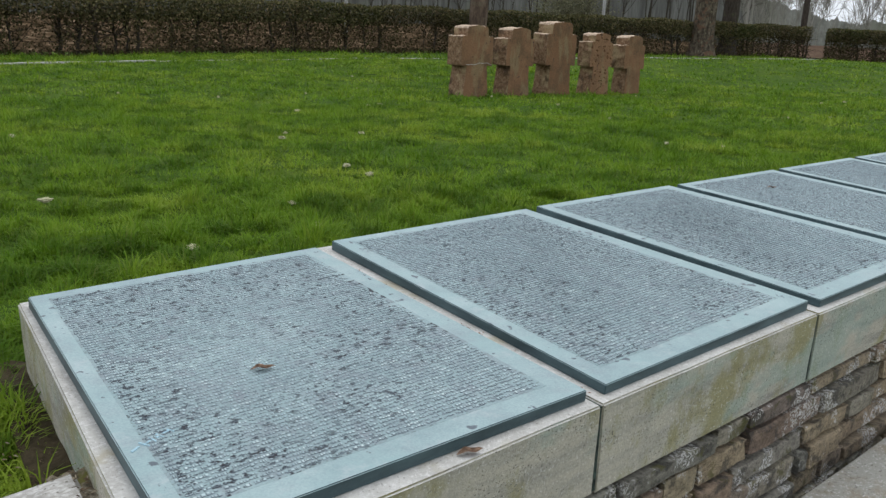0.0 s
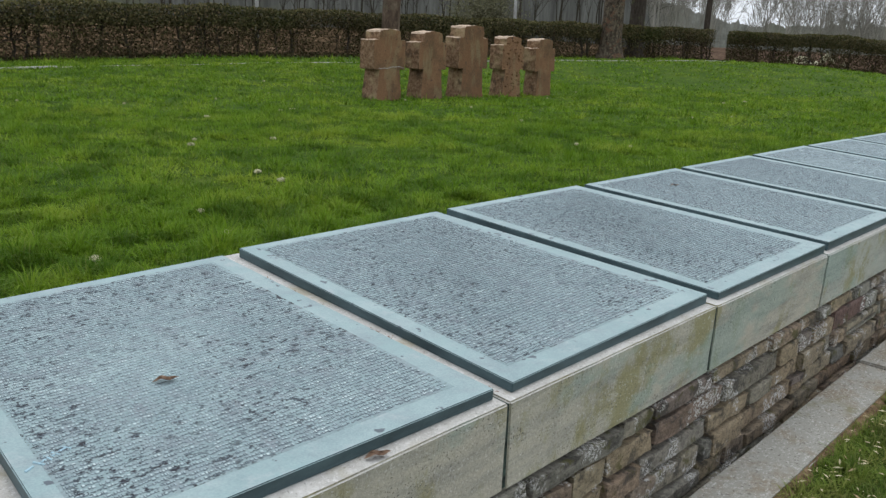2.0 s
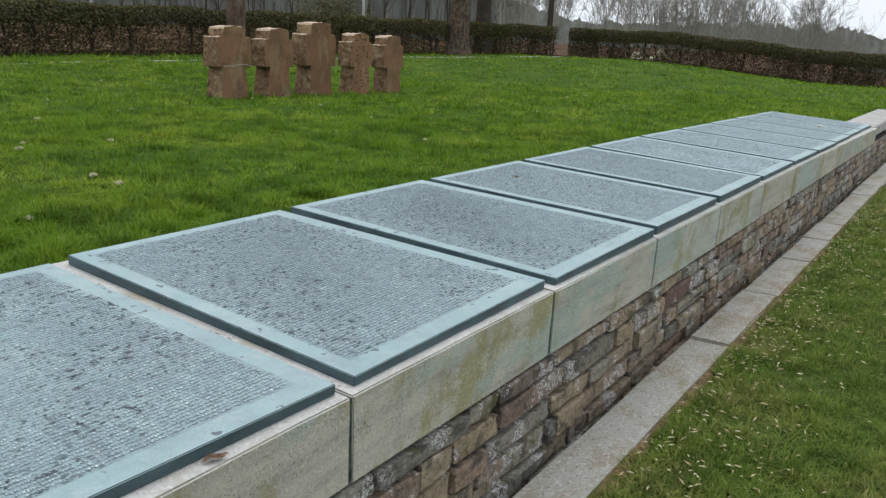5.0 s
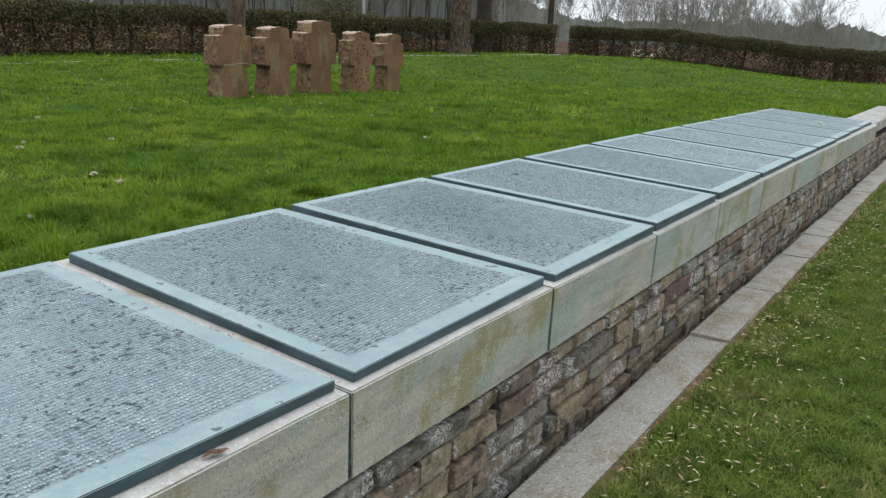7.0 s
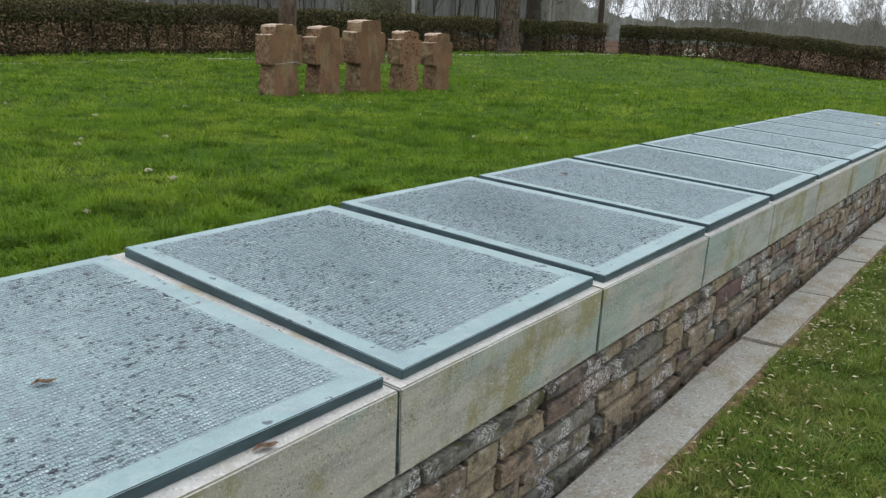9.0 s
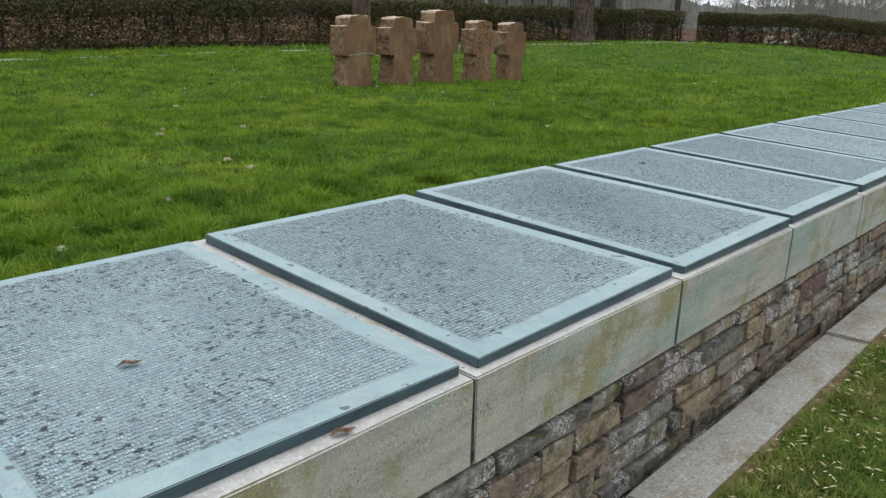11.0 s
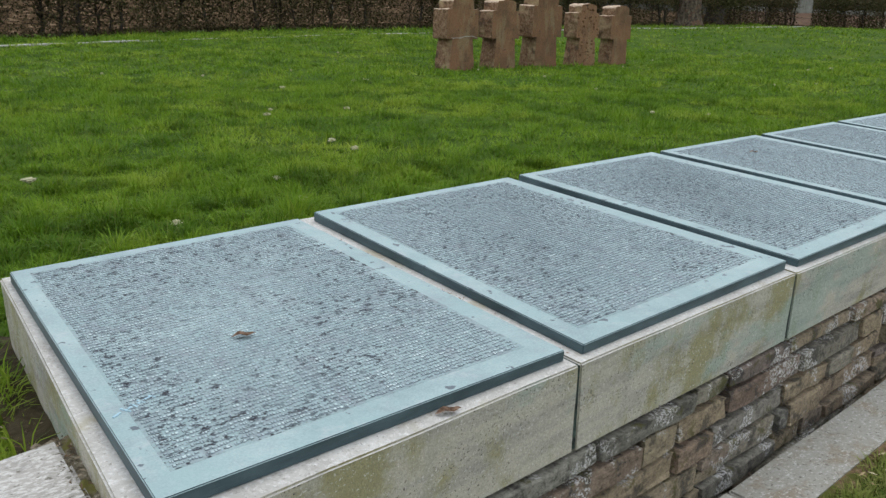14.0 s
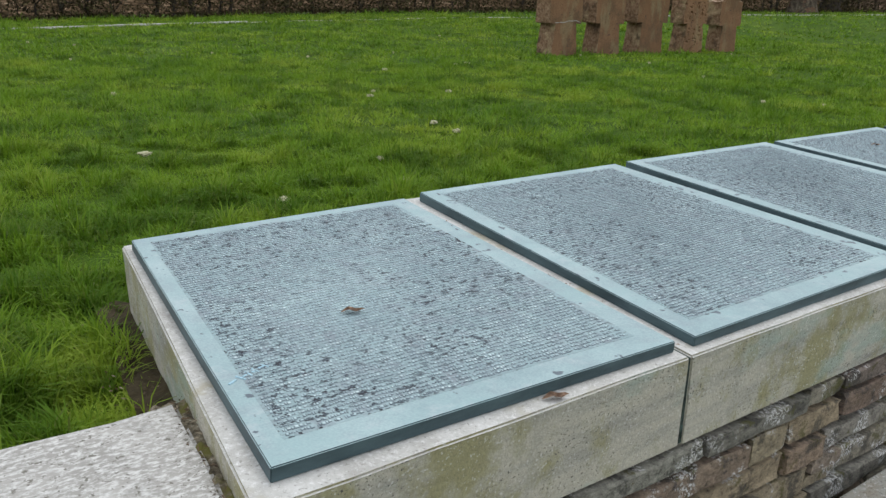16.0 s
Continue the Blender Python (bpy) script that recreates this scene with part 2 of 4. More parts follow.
def skylit_top(n, l, v):
    """Upper faces with sky light put into the colour, and thin pale lichen."""
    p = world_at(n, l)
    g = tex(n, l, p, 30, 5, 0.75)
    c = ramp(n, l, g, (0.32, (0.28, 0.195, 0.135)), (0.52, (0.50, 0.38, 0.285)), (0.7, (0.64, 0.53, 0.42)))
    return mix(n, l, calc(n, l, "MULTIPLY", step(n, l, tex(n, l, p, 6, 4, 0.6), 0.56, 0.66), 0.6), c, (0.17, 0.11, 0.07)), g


def ploughed(n, l, v):
    p = world_at(n, l)
    g = tex(n, l, p, 1.6, 6, 0.8, (1, 1, 1))
    return ramp(n, l, g, (0.35, (0.058, 0.040, 0.029)), (0.55, (0.105, 0.071, 0.051)), (0.7, (0.185, 0.130, 0.098))), g


# paler than the hedge: sky light on its top put into the colour
def top_leaf(n, l, v):
    return ramp(n, l, island(n), (0, (0.050, 0.050, 0.016)), (0.6, (0.100, 0.094, 0.034)), (1, (0.165, 0.135, 0.065))), None


def n_y(n, l, p):
    s = n.new("ShaderNodeSeparateXYZ")
    l.new(p, s.inputs[0])
    return s.outputs["Y"]


def grass_ground(n, l, v):
    p = world_at(n, l)
    c = ramp(n, l, tex(n, l, p, 0.8, 5, 0.7), (0.34, (0.034, 0.076, 0.005)), (0.5, (0.060, 0.108, 0.007)), (0.64, (0.095, 0.140, 0.012)))
    c = mix(n, l, calc(n, l, "MULTIPLY", step(n, l, tex(n, l, p, 3.2, 4, 0.6), 0.47, 0.64), 0.8), c, (0.027, 0.064, 0.005))
    g = tex(n, l, p, 35, 5, 0.75)
    worn = step(n, l, tex(n, l, p, 1.9, 4, 0.7), 0.5, 0.68)
    low = calc(n, l, "LESS_THAN", n_y(n, l, p), -0.2)
    c = mix(n, l, low, c, mix(n, l, calc(n, l, "MULTIPLY", worn, 0.6), (0.052, 0.082, 0.015), (0.085, 0.080, 0.030)))
    c = mix(n, l, calc(n, l, "MULTIPLY", step(n, l, g, 0.42, 0.62), 0.7), c, (0.024, 0.046, 0.005))
    return c, g


def grass_blade(n, l, v):
    p = world_at(n, l)
    c = ramp(n, l, tex(n, l, p, 0.8, 5, 0.7), (0.34, (0.086, 0.186, 0.010)), (0.5, (0.156, 0.270, 0.018)), (0.64, (0.258, 0.346, 0.036)))
    c = mix(n, l, calc(n, l, "MULTIPLY", step(n, l, tex(n, l, p, 2.6, 4, 0.6), 0.48, 0.58), 0.85), c, (0.046, 0.112, 0.008))
    c = mix(n, l, 0.24, c, ramp(n, l, island(n), (0, (0.04, 0.09, 0.010)), (0.6, (0.13, 0.20, 0.02)), (0.92, (0.22, 0.25, 0.04)), (0.97, (0.34, 0.27, 0.12))))
    return c, None


def front_blade(n, l, v):
    p = world_at(n, l)
    c = ramp(n, l, tex(n, l, p, 2.2, 5, 0.7), (0.3, (0.098, 0.182, 0.023)), (0.50, (0.185, 0.258, 0.040)), (0.64, (0.28, 0.285, 0.085)))
    c = mix(n, l, calc(n, l, "MULTIPLY", step(n, l, tex(n, l, p, 7, 4, 0.6), 0.48, 0.62), 0.7), c, (0.052, 0.108, 0.014))
    c = mix(n, l, 0.4, c, ramp(n, l, island(n), (0, (0.03, 0.066, 0.012)), (0.6, (0.11, 0.155, 0.03)), (0.9, (0.28, 0.24, 0.11))))
    return c, None


def hedge_leaf(n, l, v):
    p = world_at(n, l)
    c = ramp(n, l, island(n), (0, (0.034, 0.036, 0.016)), (0.5, (0.076, 0.072, 0.030)), (0.8, (0.120, 0.102, 0.046)), (1, (0.150, 0.108, 0.062)))
    c = mix(n, l, calc(n, l, "MULTIPLY", step(n, l, tex(n, l, p, 0.5, 3), 0.5, 0.66), 0.5), c, (0.038, 0.056, 0.010))
    return c, None


def beech_leaf(n, l, v):
    return ramp(n, l, island(n), (0, (0.026, 0.021, 0.011)), (0.5, (0.058, 0.045, 0.024)), (0.85, (0.095, 0.068, 0.039)), (1, (0.15, 0.105, 0.07))), None


def bark(n, l, v):
    p = world_at(n, l)
    g = tex(n, l, p, 14, 6, 0.75, (1, 1, 0.25))
    c = ramp(n, l, g, (0.3, (0.018, 0.015, 0.012)), (0.7, (0.075, 0.062, 0.05)))
    return mix(n, l, step(n, l, tex(n, l, p, 3, 4), 0.55, 0.7), c, (0.075, 0.078, 0.04)), g


def flaky_bark(n, l, v):
    """Grey-brown plates with reddish gaps and pale lichen."""
    p = world_at(n, l)
    g = tex(n, l, p, 9, 6, 0.78, (1, 1, 0.5))
    c = ramp(n, l, g, (0.34, (0.020, 0.016, 0.012)), (0.5, (0.075, 0.060, 0.044)), (0.66, (0.165, 0.140, 0.105)))
    c = mix(n, l, step(n, l, tex(n, l, p, 4, 4, 0.65), 0.54, 0.62), c, (0.115, 0.068, 0.045))
    return mix(n, l, calc(n, l, "MULTIPLY", step(n, l, tex(n, l, p, 12, 4, 0.7), 0.58, 0.66), 0.7), c, (0.20, 0.19, 0.13)), g


def smooth_bark(n, l, v):
    p = world_at(n, l)
    g = tex(n, l, p, 8, 5, 0.7, (1, 1, 0.4))
    c = ramp(n, l, g, (0.32, (0.045, 0.031, 0.023)), (0.55, (0.105, 0.074, 0.054)), (0.7, (0.18, 0.137, 0.102)))
    return mix(n, l, step(n, l, tex(n, l, p, 3, 4), 0.55, 0.68), c, (0.12, 0.10, 0.07)), g


def dry_willow(n, l, v):
    return ramp(n, l, island(n), (0, (0.10, 0.10, 0.055)), (0.6, (0.15, 0.148, 0.085)), (1, (0.20, 0.19, 0.125))), None


# far trees: the haze of distance is put into this pale colour
def hazy_twig(n, l, v):
    return ramp(n, l, island(n), (0, (0.17, 0.155, 0.14)), (1, (0.30, 0.275, 0.245))), None


def leaf_litter(n, l, v):
    p = world_at(n, l)
    g = tex(n, l, p, 2.6, 6, 0.85, (1, 0.5, 1))
    return ramp(n, l, g, (0.38, (0.012, 0.009, 0.005)), (0.5, (0.045, 0.031, 0.018)), (0.57, (0.10, 0.066, 0.040)), (0.66, (0.25, 0.19, 0.13))), g


def leaf_bit(n, l, v):
    return ramp(n, l, island(n), (0, (0.05, 0.034, 0.022)), (0.6, (0.13, 0.085, 0.05)), (1, (0.30, 0.25, 0.18))), None


def dry_leaf(n, l, v):
    p = world_at(n, l)
    return ramp(n, l, tex(n, l, p, 90, 3), (0.3, (0.12, 0.07, 0.045)), (0.7, (0.34, 0.22, 0.15))), None


def pale_petal(n, l, v):
    return ramp(n, l, island(n), (0, (0.40, 0.34, 0.19)), (0.5, (0.52, 0.47, 0.31)), (1, (0.30, 0.21, 0.11))), None


def white_flower(n, l, v):
    return ramp(n, l, island(n), (0, (0.26, 0.24, 0.12)), (1, (0.46, 0.44, 0.30))), None


# far wood with the distance haze painted into its greys
def hazy_wood(n, l, v):
    p = world_at(n, l)
    trunks = tex(n, l, p, 0.9, 5, 0.7, (1, 1, 0.07))
    crowns = tex(n, l, p, 0.8, 6, 0.75)
    c = ramp(n, l, trunks, (0.35, (0.14, 0.134, 0.123)), (0.5, (0.25, 0.241, 0.222)), (0.65, (0.39, 0.38, 0.363)))
    c = mix(n, l, 0.5, c, ramp(n, l, crowns, (0.35, (0.13, 0.125, 0.11)), (0.65, (0.33, 0.32, 0.30))))
    return mix(n, l, calc(n, l, "MULTIPLY", step(n, l, tex(n, l, p, 0.09, 3), 0.5, 0.65), 0.5), c, (0.20, 0.205, 0.15)), None


# dense left part of the wood, forest shade put into its colour
def shaded_wood(n, l, v):
    p = world_at(n, l)
    trunks = tex(n, l, p, 0.9, 5, 0.7, (1, 1, 0.07))
    c = ramp(n, l, trunks, (0.35, (0.085, 0.081, 0.077)), (0.5, (0.125, 0.121, 0.116)), (0.68, (0.20, 0.194, 0.186)))
    return mix(n, l, calc(n, l, "MULTIPLY", step(n, l, tex(n, l, p, 0.07, 3), 0.52, 0.62), 0.6), c, (0.15, 0.15, 0.105)), None


def chalk(n, l, v):
    return ramp(n, l, tex(n, l, world_at(n, l), 160, 3), (0.4, (0.26, 0.37, 0.41)), (0.62, (0.33, 0.50, 0.60))), None


def pole_paint(n, l, v):
    return ramp(n, l, tex(n, l, world_at(n, l), 3, 3), (0.3, (0.45, 0.46, 0.46)), (0.7, (0.6, 0.61, 0.61))), None


RIM = mat("patinated bronze rim", bronze_rim, 0.47, 0.0006, gloss=0.27)
FIELD = mat("bronze field", bronze_field, 0.6, 0.0006, gloss=0.2)
LETTER = mat("raised bronze letters", bronze_letter, 0.7, 0.0004, gloss=0.12)
LSIDE = mat("dark letter sides", letter_side, 0.7)
EDGE = mat("bronze edge with painted shade", shaded_edge, 0.45, 0.0006)
LIME = mat("limestone", limestone, 0.88, 0.004)
LIME_TOP = mat("limestone top", limestone_top, 0.9, 0.003)
SLAB = mat("weathered slab", slab_stone, 0.9, 0.003)
KERB = mat("kerb stone", kerb_stone, 0.9, 0.003)
RUBBLE = mat("rubble stone", rubble, 0.9, 0.012)
JOINT = mat("recessed mortar", dark_joint, 0.95, 0.006)
SOIL = mat("bare soil", soil, 0.95, 0.01, gloss=0.1)
FRINGE = mat("brown soil fringe", fringe_soil, 0.95, 0.006, gloss=0.05)
GRIME = mat("grimed mortar", lambda n, l, v: (ramp(n, l, tex(n, l, world_at(n, l), 40, 4), (0.35, (0.012, 0.016, 0.014)), (0.6, (0.045, 0.065, 0.055)), (0.72, (0.12, 0.19, 0.17))), None), 0.95)
MOSS = mat("mossy grit", mossy, 0.95, 0.004)
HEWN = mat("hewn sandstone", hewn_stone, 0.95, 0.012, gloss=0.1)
SKYLIT_TOP = mat("sandstone top with painted sky light", skylit_top, 0.95, 0.008, gloss=0.1)
EARTH = mat("ploughed earth", ploughed, 1.0, 0.03, gloss=0.0)
TOP_LEAF = mat("hedge shoots and painted sky light", top_leaf, 0.7, gloss=0.08)
SAND = mat("red sandstone", sandstone, 0.92, 0.006)
GROUND = mat("lawn ground", grass_ground, 0.95, 0.01, gloss=0.08)
BLADE = mat("grass blades", grass_blade, 0.6, gloss=0.08, thin=0.35)
FBLADE = mat("short trodden grass", front_blade, 0.65, gloss=0.08, thin=0.3)
HEDGE = mat("hedge leaves", hedge_leaf, 0.7, gloss=0.08)
BROWN = mat("withered hedge leaves", beech_leaf, 0.9, gloss=0.03)
BARK = mat("bark", bark, 0.9, 0.02, gloss=0.08)
FLAKY = mat("flaky bark", flaky_bark, 0.95, 0.03, gloss=0.05)
SMOOTH = mat("smooth brown bark", smooth_bark, 0.9, 0.015, gloss=0.1)
WILLOW = mat("pale spring shrub", dry_willow, 0.8, gloss=0.05)
HAZY_TWIG = mat("bare twigs in painted haze", hazy_twig, 0.9)
LITTER = mat("leaf litter", leaf_litter, 1.0, 0.02, gloss=0.0)
LITTER_BIT = mat("leaf bits", leaf_bit, 0.9)
DRY = mat("dry leaf", dry_leaf, 0.8)
PETAL = mat("pale fallen scales", pale_petal, 0.8)
FLOWER = mat("white daisies", white_flower, 0.7)
FAR_DARK = mat("dense far wood in painted shade", shaded_wood, 1.0)
FAR = mat("far wood", hazy_wood, 1.0)
CHALK = mat("pale blue chalk", chalk, 0.9)
POLE = mat("grey painted steel", pole_paint, 0.5)


# ---- building helpers ----
def mesh_of(bm, material, smooth=False):
    me = bpy.data.meshes.new("m")
    bm.to_mesh(me)
    bm.free()
    for m in material if isinstance(material, (list, tuple)) else [material]:
        me.materials.append(m)
    if smooth:
        for p in me.polygons:
            p.use_smooth = True
    return me


def part(name, bm, material, parent, label="", smooth=False):
    ob = new(name, bm if isinstance(bm, bpy.types.Mesh) else mesh_of(bm, material, smooth))
    ob.parent = parent
    if label:
        tagged(ob, label)
    return ob


def thing(name, m, label, category, group="", kind=""):
    ob = new(name)
    ob.empty_display_size = 0.1
    ob.matrix_world = m
    return tagged(ob, label, category, group, kind)


def prism(bm, corners, z0, z1):
    """A block on a four-cornered plan, with bottom and top heights by corner."""
    lo = [bm.verts.new((x, y, z)) for (x, y), z in zip(corners, z0)]
    hi = [bm.verts.new((x, y, z)) for (x, y), z in zip(corners, z1)]
    n = len(corners)
    bm.faces.new(lo[::-1])
    bm.faces.new(hi)
    for i in range(n):
        bm.faces.new((lo[i], lo[(i + 1) % n], hi[(i + 1) % n], hi[i]))
    return bm


def block(x0, x1, y0, y1, z0, z1, bevel=0.0, seg=2):
    bm = bmesh.new()
    prism(bm, [(x0, y0), (x1, y0), (x1, y1), (x0, y1)], [z0] * 4, [z1] * 4)
    if bevel:
        bmesh.ops.bevel(bm, geom=bm.edges[:], offset=bevel, segments=seg, affect="EDGES", profile=0.6)
    return bm


def roughen(bm, amount, scale, seed=0):
    for v in bm.verts:
        v.co += noise.noise_vector(v.co * scale + Vector((seed * 7.1, seed * 3.3, 0))) * amount


def soup(name, verts, faces, material, label, category, kind="stuff"):
    """One mesh from numpy arrays of vertices and of triangles or quads."""
    me = bpy.data.meshes.new(name)
    k = faces.shape[1]
    me.vertices.add(len(verts))
    me.vertices.foreach_set("co", verts.astype(np.float32).ravel())
    me.loops.add(faces.size)
    me.loops.foreach_set("vertex_index", faces.astype(np.int32).ravel())
    me.polygons.add(len(faces))
    me.polygons.foreach_set("loop_start", np.arange(0, faces.size, k, dtype=np.int32))
    me.update(calc_edges=True)
    me.materials.append(material)
    return tagged(new(name, me), label, category, kind=kind)


# ---- lie of the land: the row is level, the lawn behind it rises gently to the hedge ----
TILT = math.atan(0.0592)
ROW = Matrix.Translation((0, 0, 0.30)) @ Matrix.Rotation(TILT, 4, "X")
FRONT = Matrix()
# the lawn behind the row was set out from a baseline of its own; SITE takes those places to the world
SITE = Matrix(((1.0401, 0.0633, -0.0595, 0.0553), (-0.0064, 1.0190, -0.0137, 0.0737), (0.0324, -0.0031, 1.0033, -0.0359), (0, 0, 0, 1)))
WALL_Y, KERB_Z, KERB_Y = 0.0, -0.358, (-0.345, -0.118)
PITCH = 1.2


def ease(t):
    t = np.clip(t, 0, 1)
    return t * t * (3 - 2 * t)


def site_z(u, v):
    """Height of the lawn over its own baseline."""
    u, v = np.asarray(u, float), np.asarray(v, float)
    near = 0.13 - 0.03 * np.clip(u, -30, 90)
    back = 0.16 - 0.02 * np.clip(u - 10, 0, 120) - 0.04 * np.clip(v - 30, 0, 200)
    return -0.034 * np.clip(u - 30, 0, 14) - 0.035 * np.clip(u - 43, 0, 200) + near + (back - near) * ease((v - 8.5 + 5 * ease((u - 14) / 12)) / 8.5)


def site(u, v, w=None):
    """A place of the lawn in the world, on the turf where no height is given."""
    w = site_z(u, v) if w is None else w
    return tuple(SITE[i][0] * np.asarray(u) + SITE[i][1] * np.asarray(v) + SITE[i][2] * w + SITE[i][3] for i in range(3))


def lawn_z(x, y):
    x, y = np.asarray(x, float), np.asarray(y, float)
    w = 0.1
    for _ in range(4):
        p, q = x - 0.0553 + 0.0595 * w, y - 0.0737 + 0.0137 * w
        u, v = (1.0190 * p - 0.0633 * q) / 1.06027, (0.0064 * p + 1.0401 * q) / 1.06027
        w = site_z(u, v)
    return 0.0324 * u - 0.0031 * v + 1.0033 * w - 0.0359 + 0.012 * np.sin(x * 1.3 + y * 0.7) * np.sin(y * 1.1 - x * 0.4)


def front_z(x):
    return KERB_Z - 0.02 + 0.0 * np.asarray(x, float)


# ---- ground: one sheet, upper lawn behind the wall and lower lawn before it ----
def grid(xs, ys, height):
    X, Y = np.meshgrid(xs, ys)
    v = np.stack([X, Y, height(X, Y)], -1).reshape(-1, 3)
    a = np.arange(X.size).reshape(X.shape)
    f = np.stack([a[:-1, :-1], a[:-1, 1:], a[1:, 1:], a[1:, :-1]], -1).reshape(-1, 4)
    return v, f


def land(x, y):
    up = lawn_z(x, y)
    low = front_z(np.clip(x, -30, 90))
    side = np.where(y > 0.25, up, low - 0.25 * ((y > -0.31) & (y <= 0.25)))
    return side


spread = np.concatenate([-np.geomspace(400, 8, 14), np.linspace(-6, 34, 121), np.geomspace(35, 420, 22)])
deep = np.concatenate([-np.geomspace(300, 4, 14), np.linspace(-3, -0.4, 8), [-0.315, -0.305, 0.245, 0.255], np.linspace(0.4, 28, 93), np.geomspace(29, 420, 20)])
v, f = grid(spread, deep, land)
soup("ground", v, f, GROUND, "gently sloping lawn ground with worn green turf", "lawn", "structure")


# ---- memorial row: coping blocks with bronze plates ----
def corner_x(k):
    return (k - 2) * PITCH


def sag(x):
    """The far end of the row has sunk a little."""
    return -0.055 * max(0.0, (x - 5.5) / 6.5) ** 1.3


END_FRONT, END_BACK, SLAB_Z = -1.322, -1.088, 0.205
END_LEAN = (END_BACK - END_FRONT) / 1.39
CORNERS = {  # plan and lift of the plate corners that lie out of true: bl, br, tr, tl
    1: ((-1.260, 0.028, 0.000), (-0.150, 0.006, -0.002), (-0.068, 1.321, 0.000), (-1.075, 1.299, -0.002)),
    2: ((-0.078, 0.000, -0.004), (1.115, 0.010, 0.004), (1.135, 1.371, 0.004), (0.030, 1.357, 0.002)),
    3: ((1.193, 0.000, -0.004), (2.332, -0.008, 0.010), (2.322, 1.372, 0.010), (1.218, 1.377, 0.006)),
}


def plate_corners(k):
    if k in CORNERS:
        return CORNERS[k]
    x0, x1, w = corner_x(k), corner_x(k) + 1.112, 0.05 * max(0, k - 8) / 3
    lift = 0.010 if k < 6 else 0.003
    return ((x0, w, lift + sag(x0)), (x1, w, lift + sag(x1)), (x1 + 0.008, 1.372 + w, 0.008 + sag(x1)), (x0 + 0.008, 1.372 + w, 0.008 + sag(x0)))


def bilinear(c, u, w):
    c = np.array(c)
    u, w = np.asarray(u)[..., None], np.asarray(w)[..., None]
    return (c[0] * (1 - u) + c[1] * u) * (1 - w) + (c[3] * (1 - u) + c[2] * u) * w


def plate_body(c):
    bm = bmesh.new()
    lo = [(x, y, -0.034 + sag(x)) for x, y, z in c]
    prism(bm, [p[:2] for p in c], [p[2] for p in lo], [p[2] for p in c])
    bmesh.ops.bevel(bm, geom=bm.edges[:], offset=0.0025, segments=2, affect="EDGES")
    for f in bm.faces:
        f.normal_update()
        # upright sides take the edge colour with its painted shade
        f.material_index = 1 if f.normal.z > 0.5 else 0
    return bm


def plate_letters(k, c, seed):
    """Rows of raised bars, a word as a run of short uneven strokes."""
    r = np.random.default_rng(seed)
    rows, boxes = 78, []
    fine = k <= 5
    for j in range(rows):
        w0 = 0.062 + j * (0.898 / rows)
        u, end = (0.052 if k == 1 else 0.065) + r.uniform(0, 0.004), 0.923 - (r.uniform(0, 0.008) if r.random() > 0.12 else r.uniform(0, 0.03))
        while u < end:
            n = int(r.integers(3, 9))
            for i in range(n if fine else 1):
                wide = r.uniform(0.002, 0.0085) if fine else n * r.uniform(0.006, 0.008)
                if u + wide > end:
                    break
                low = r.choice([0, 0.0005, 0.0014, 0.0028]) if fine else 0
                boxes.append((u, u + wide, w0 + low, w0 + 0.0084 - r.choice([0, 0.0006, 0.0016, 0.0034]) * fine))
                u += wide + (r.uniform(0.0005, 0.0016) if fine else 0)
            u += r.uniform(0.003, 0.006) if r.random() > 0.06 else r.uniform(0.006, 0.011)
            if not fine and u > end:
                break
    b = np.array(boxes)
    h = 0.0022
    base = bilinear(c, b[:, [0, 1, 1, 0]], b[:, [2, 2, 3, 3]])
    top = bilinear(c, b[:, [0, 1, 1, 0]] + np.array([1, -1, -1, 1]) * 0.0006, b[:, [2, 2, 3, 3]] + np.array([1, 1, -1, -1]) * 0.0008)
    base[..., 2] += 0.0004
    top[..., 2] += 0.0005 + h * r.uniform(0.7, 1.1, (len(b), 1))
    v = np.concatenate([base, top], 1).reshape(-1, 3)
    quad = np.array([[4, 5, 6, 7], [0, 1, 5, 4], [1, 2, 6, 5], [2, 3, 7, 6], [3, 0, 4, 7]])
    f = (np.arange(len(b))[:, None, None] * 8 + quad).reshape(-1, 4)
    return v, f


def bronze_plate(k):
    c = plate_corners(k)
    ob = thing("name_plate", ROW, "blue-green patinated bronze plate with dense raised lettering on stone coping", "plaque", "plates along the row")
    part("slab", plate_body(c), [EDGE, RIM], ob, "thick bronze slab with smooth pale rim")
    bm = bmesh.new()
    u0, u1, w0, w1 = (0.047 if k == 1 else 0.060), 0.930, 0.056, 0.966
    p = bilinear(c, [u0, u1, u1, u0], [w0, w0, w1, w1])
    prism(bm, [q[:2] for q in p], [q[2] - 0.004 for q in p], [q[2] + 0.0005 for q in p])
    part("text_field", bm, FIELD, ob, "dark grey-blue recessed ground of the lettering")
    v, f = plate_letters(k, c, 20 + k)
    letters = soup("lettering", v, f, LETTER, "pale raised lettering in close rows", "")
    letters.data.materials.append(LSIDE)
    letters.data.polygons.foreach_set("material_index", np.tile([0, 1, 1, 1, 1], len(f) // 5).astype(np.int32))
    letters.parent = ob
    return ob


for k in range(1, 12):
    bronze_plate(k)


def joint_back(k):
    """How far before a plate's corner the joint of the coping lies."""
    return {2: 0.130, 3: 0.078}.get(k, 0.070)


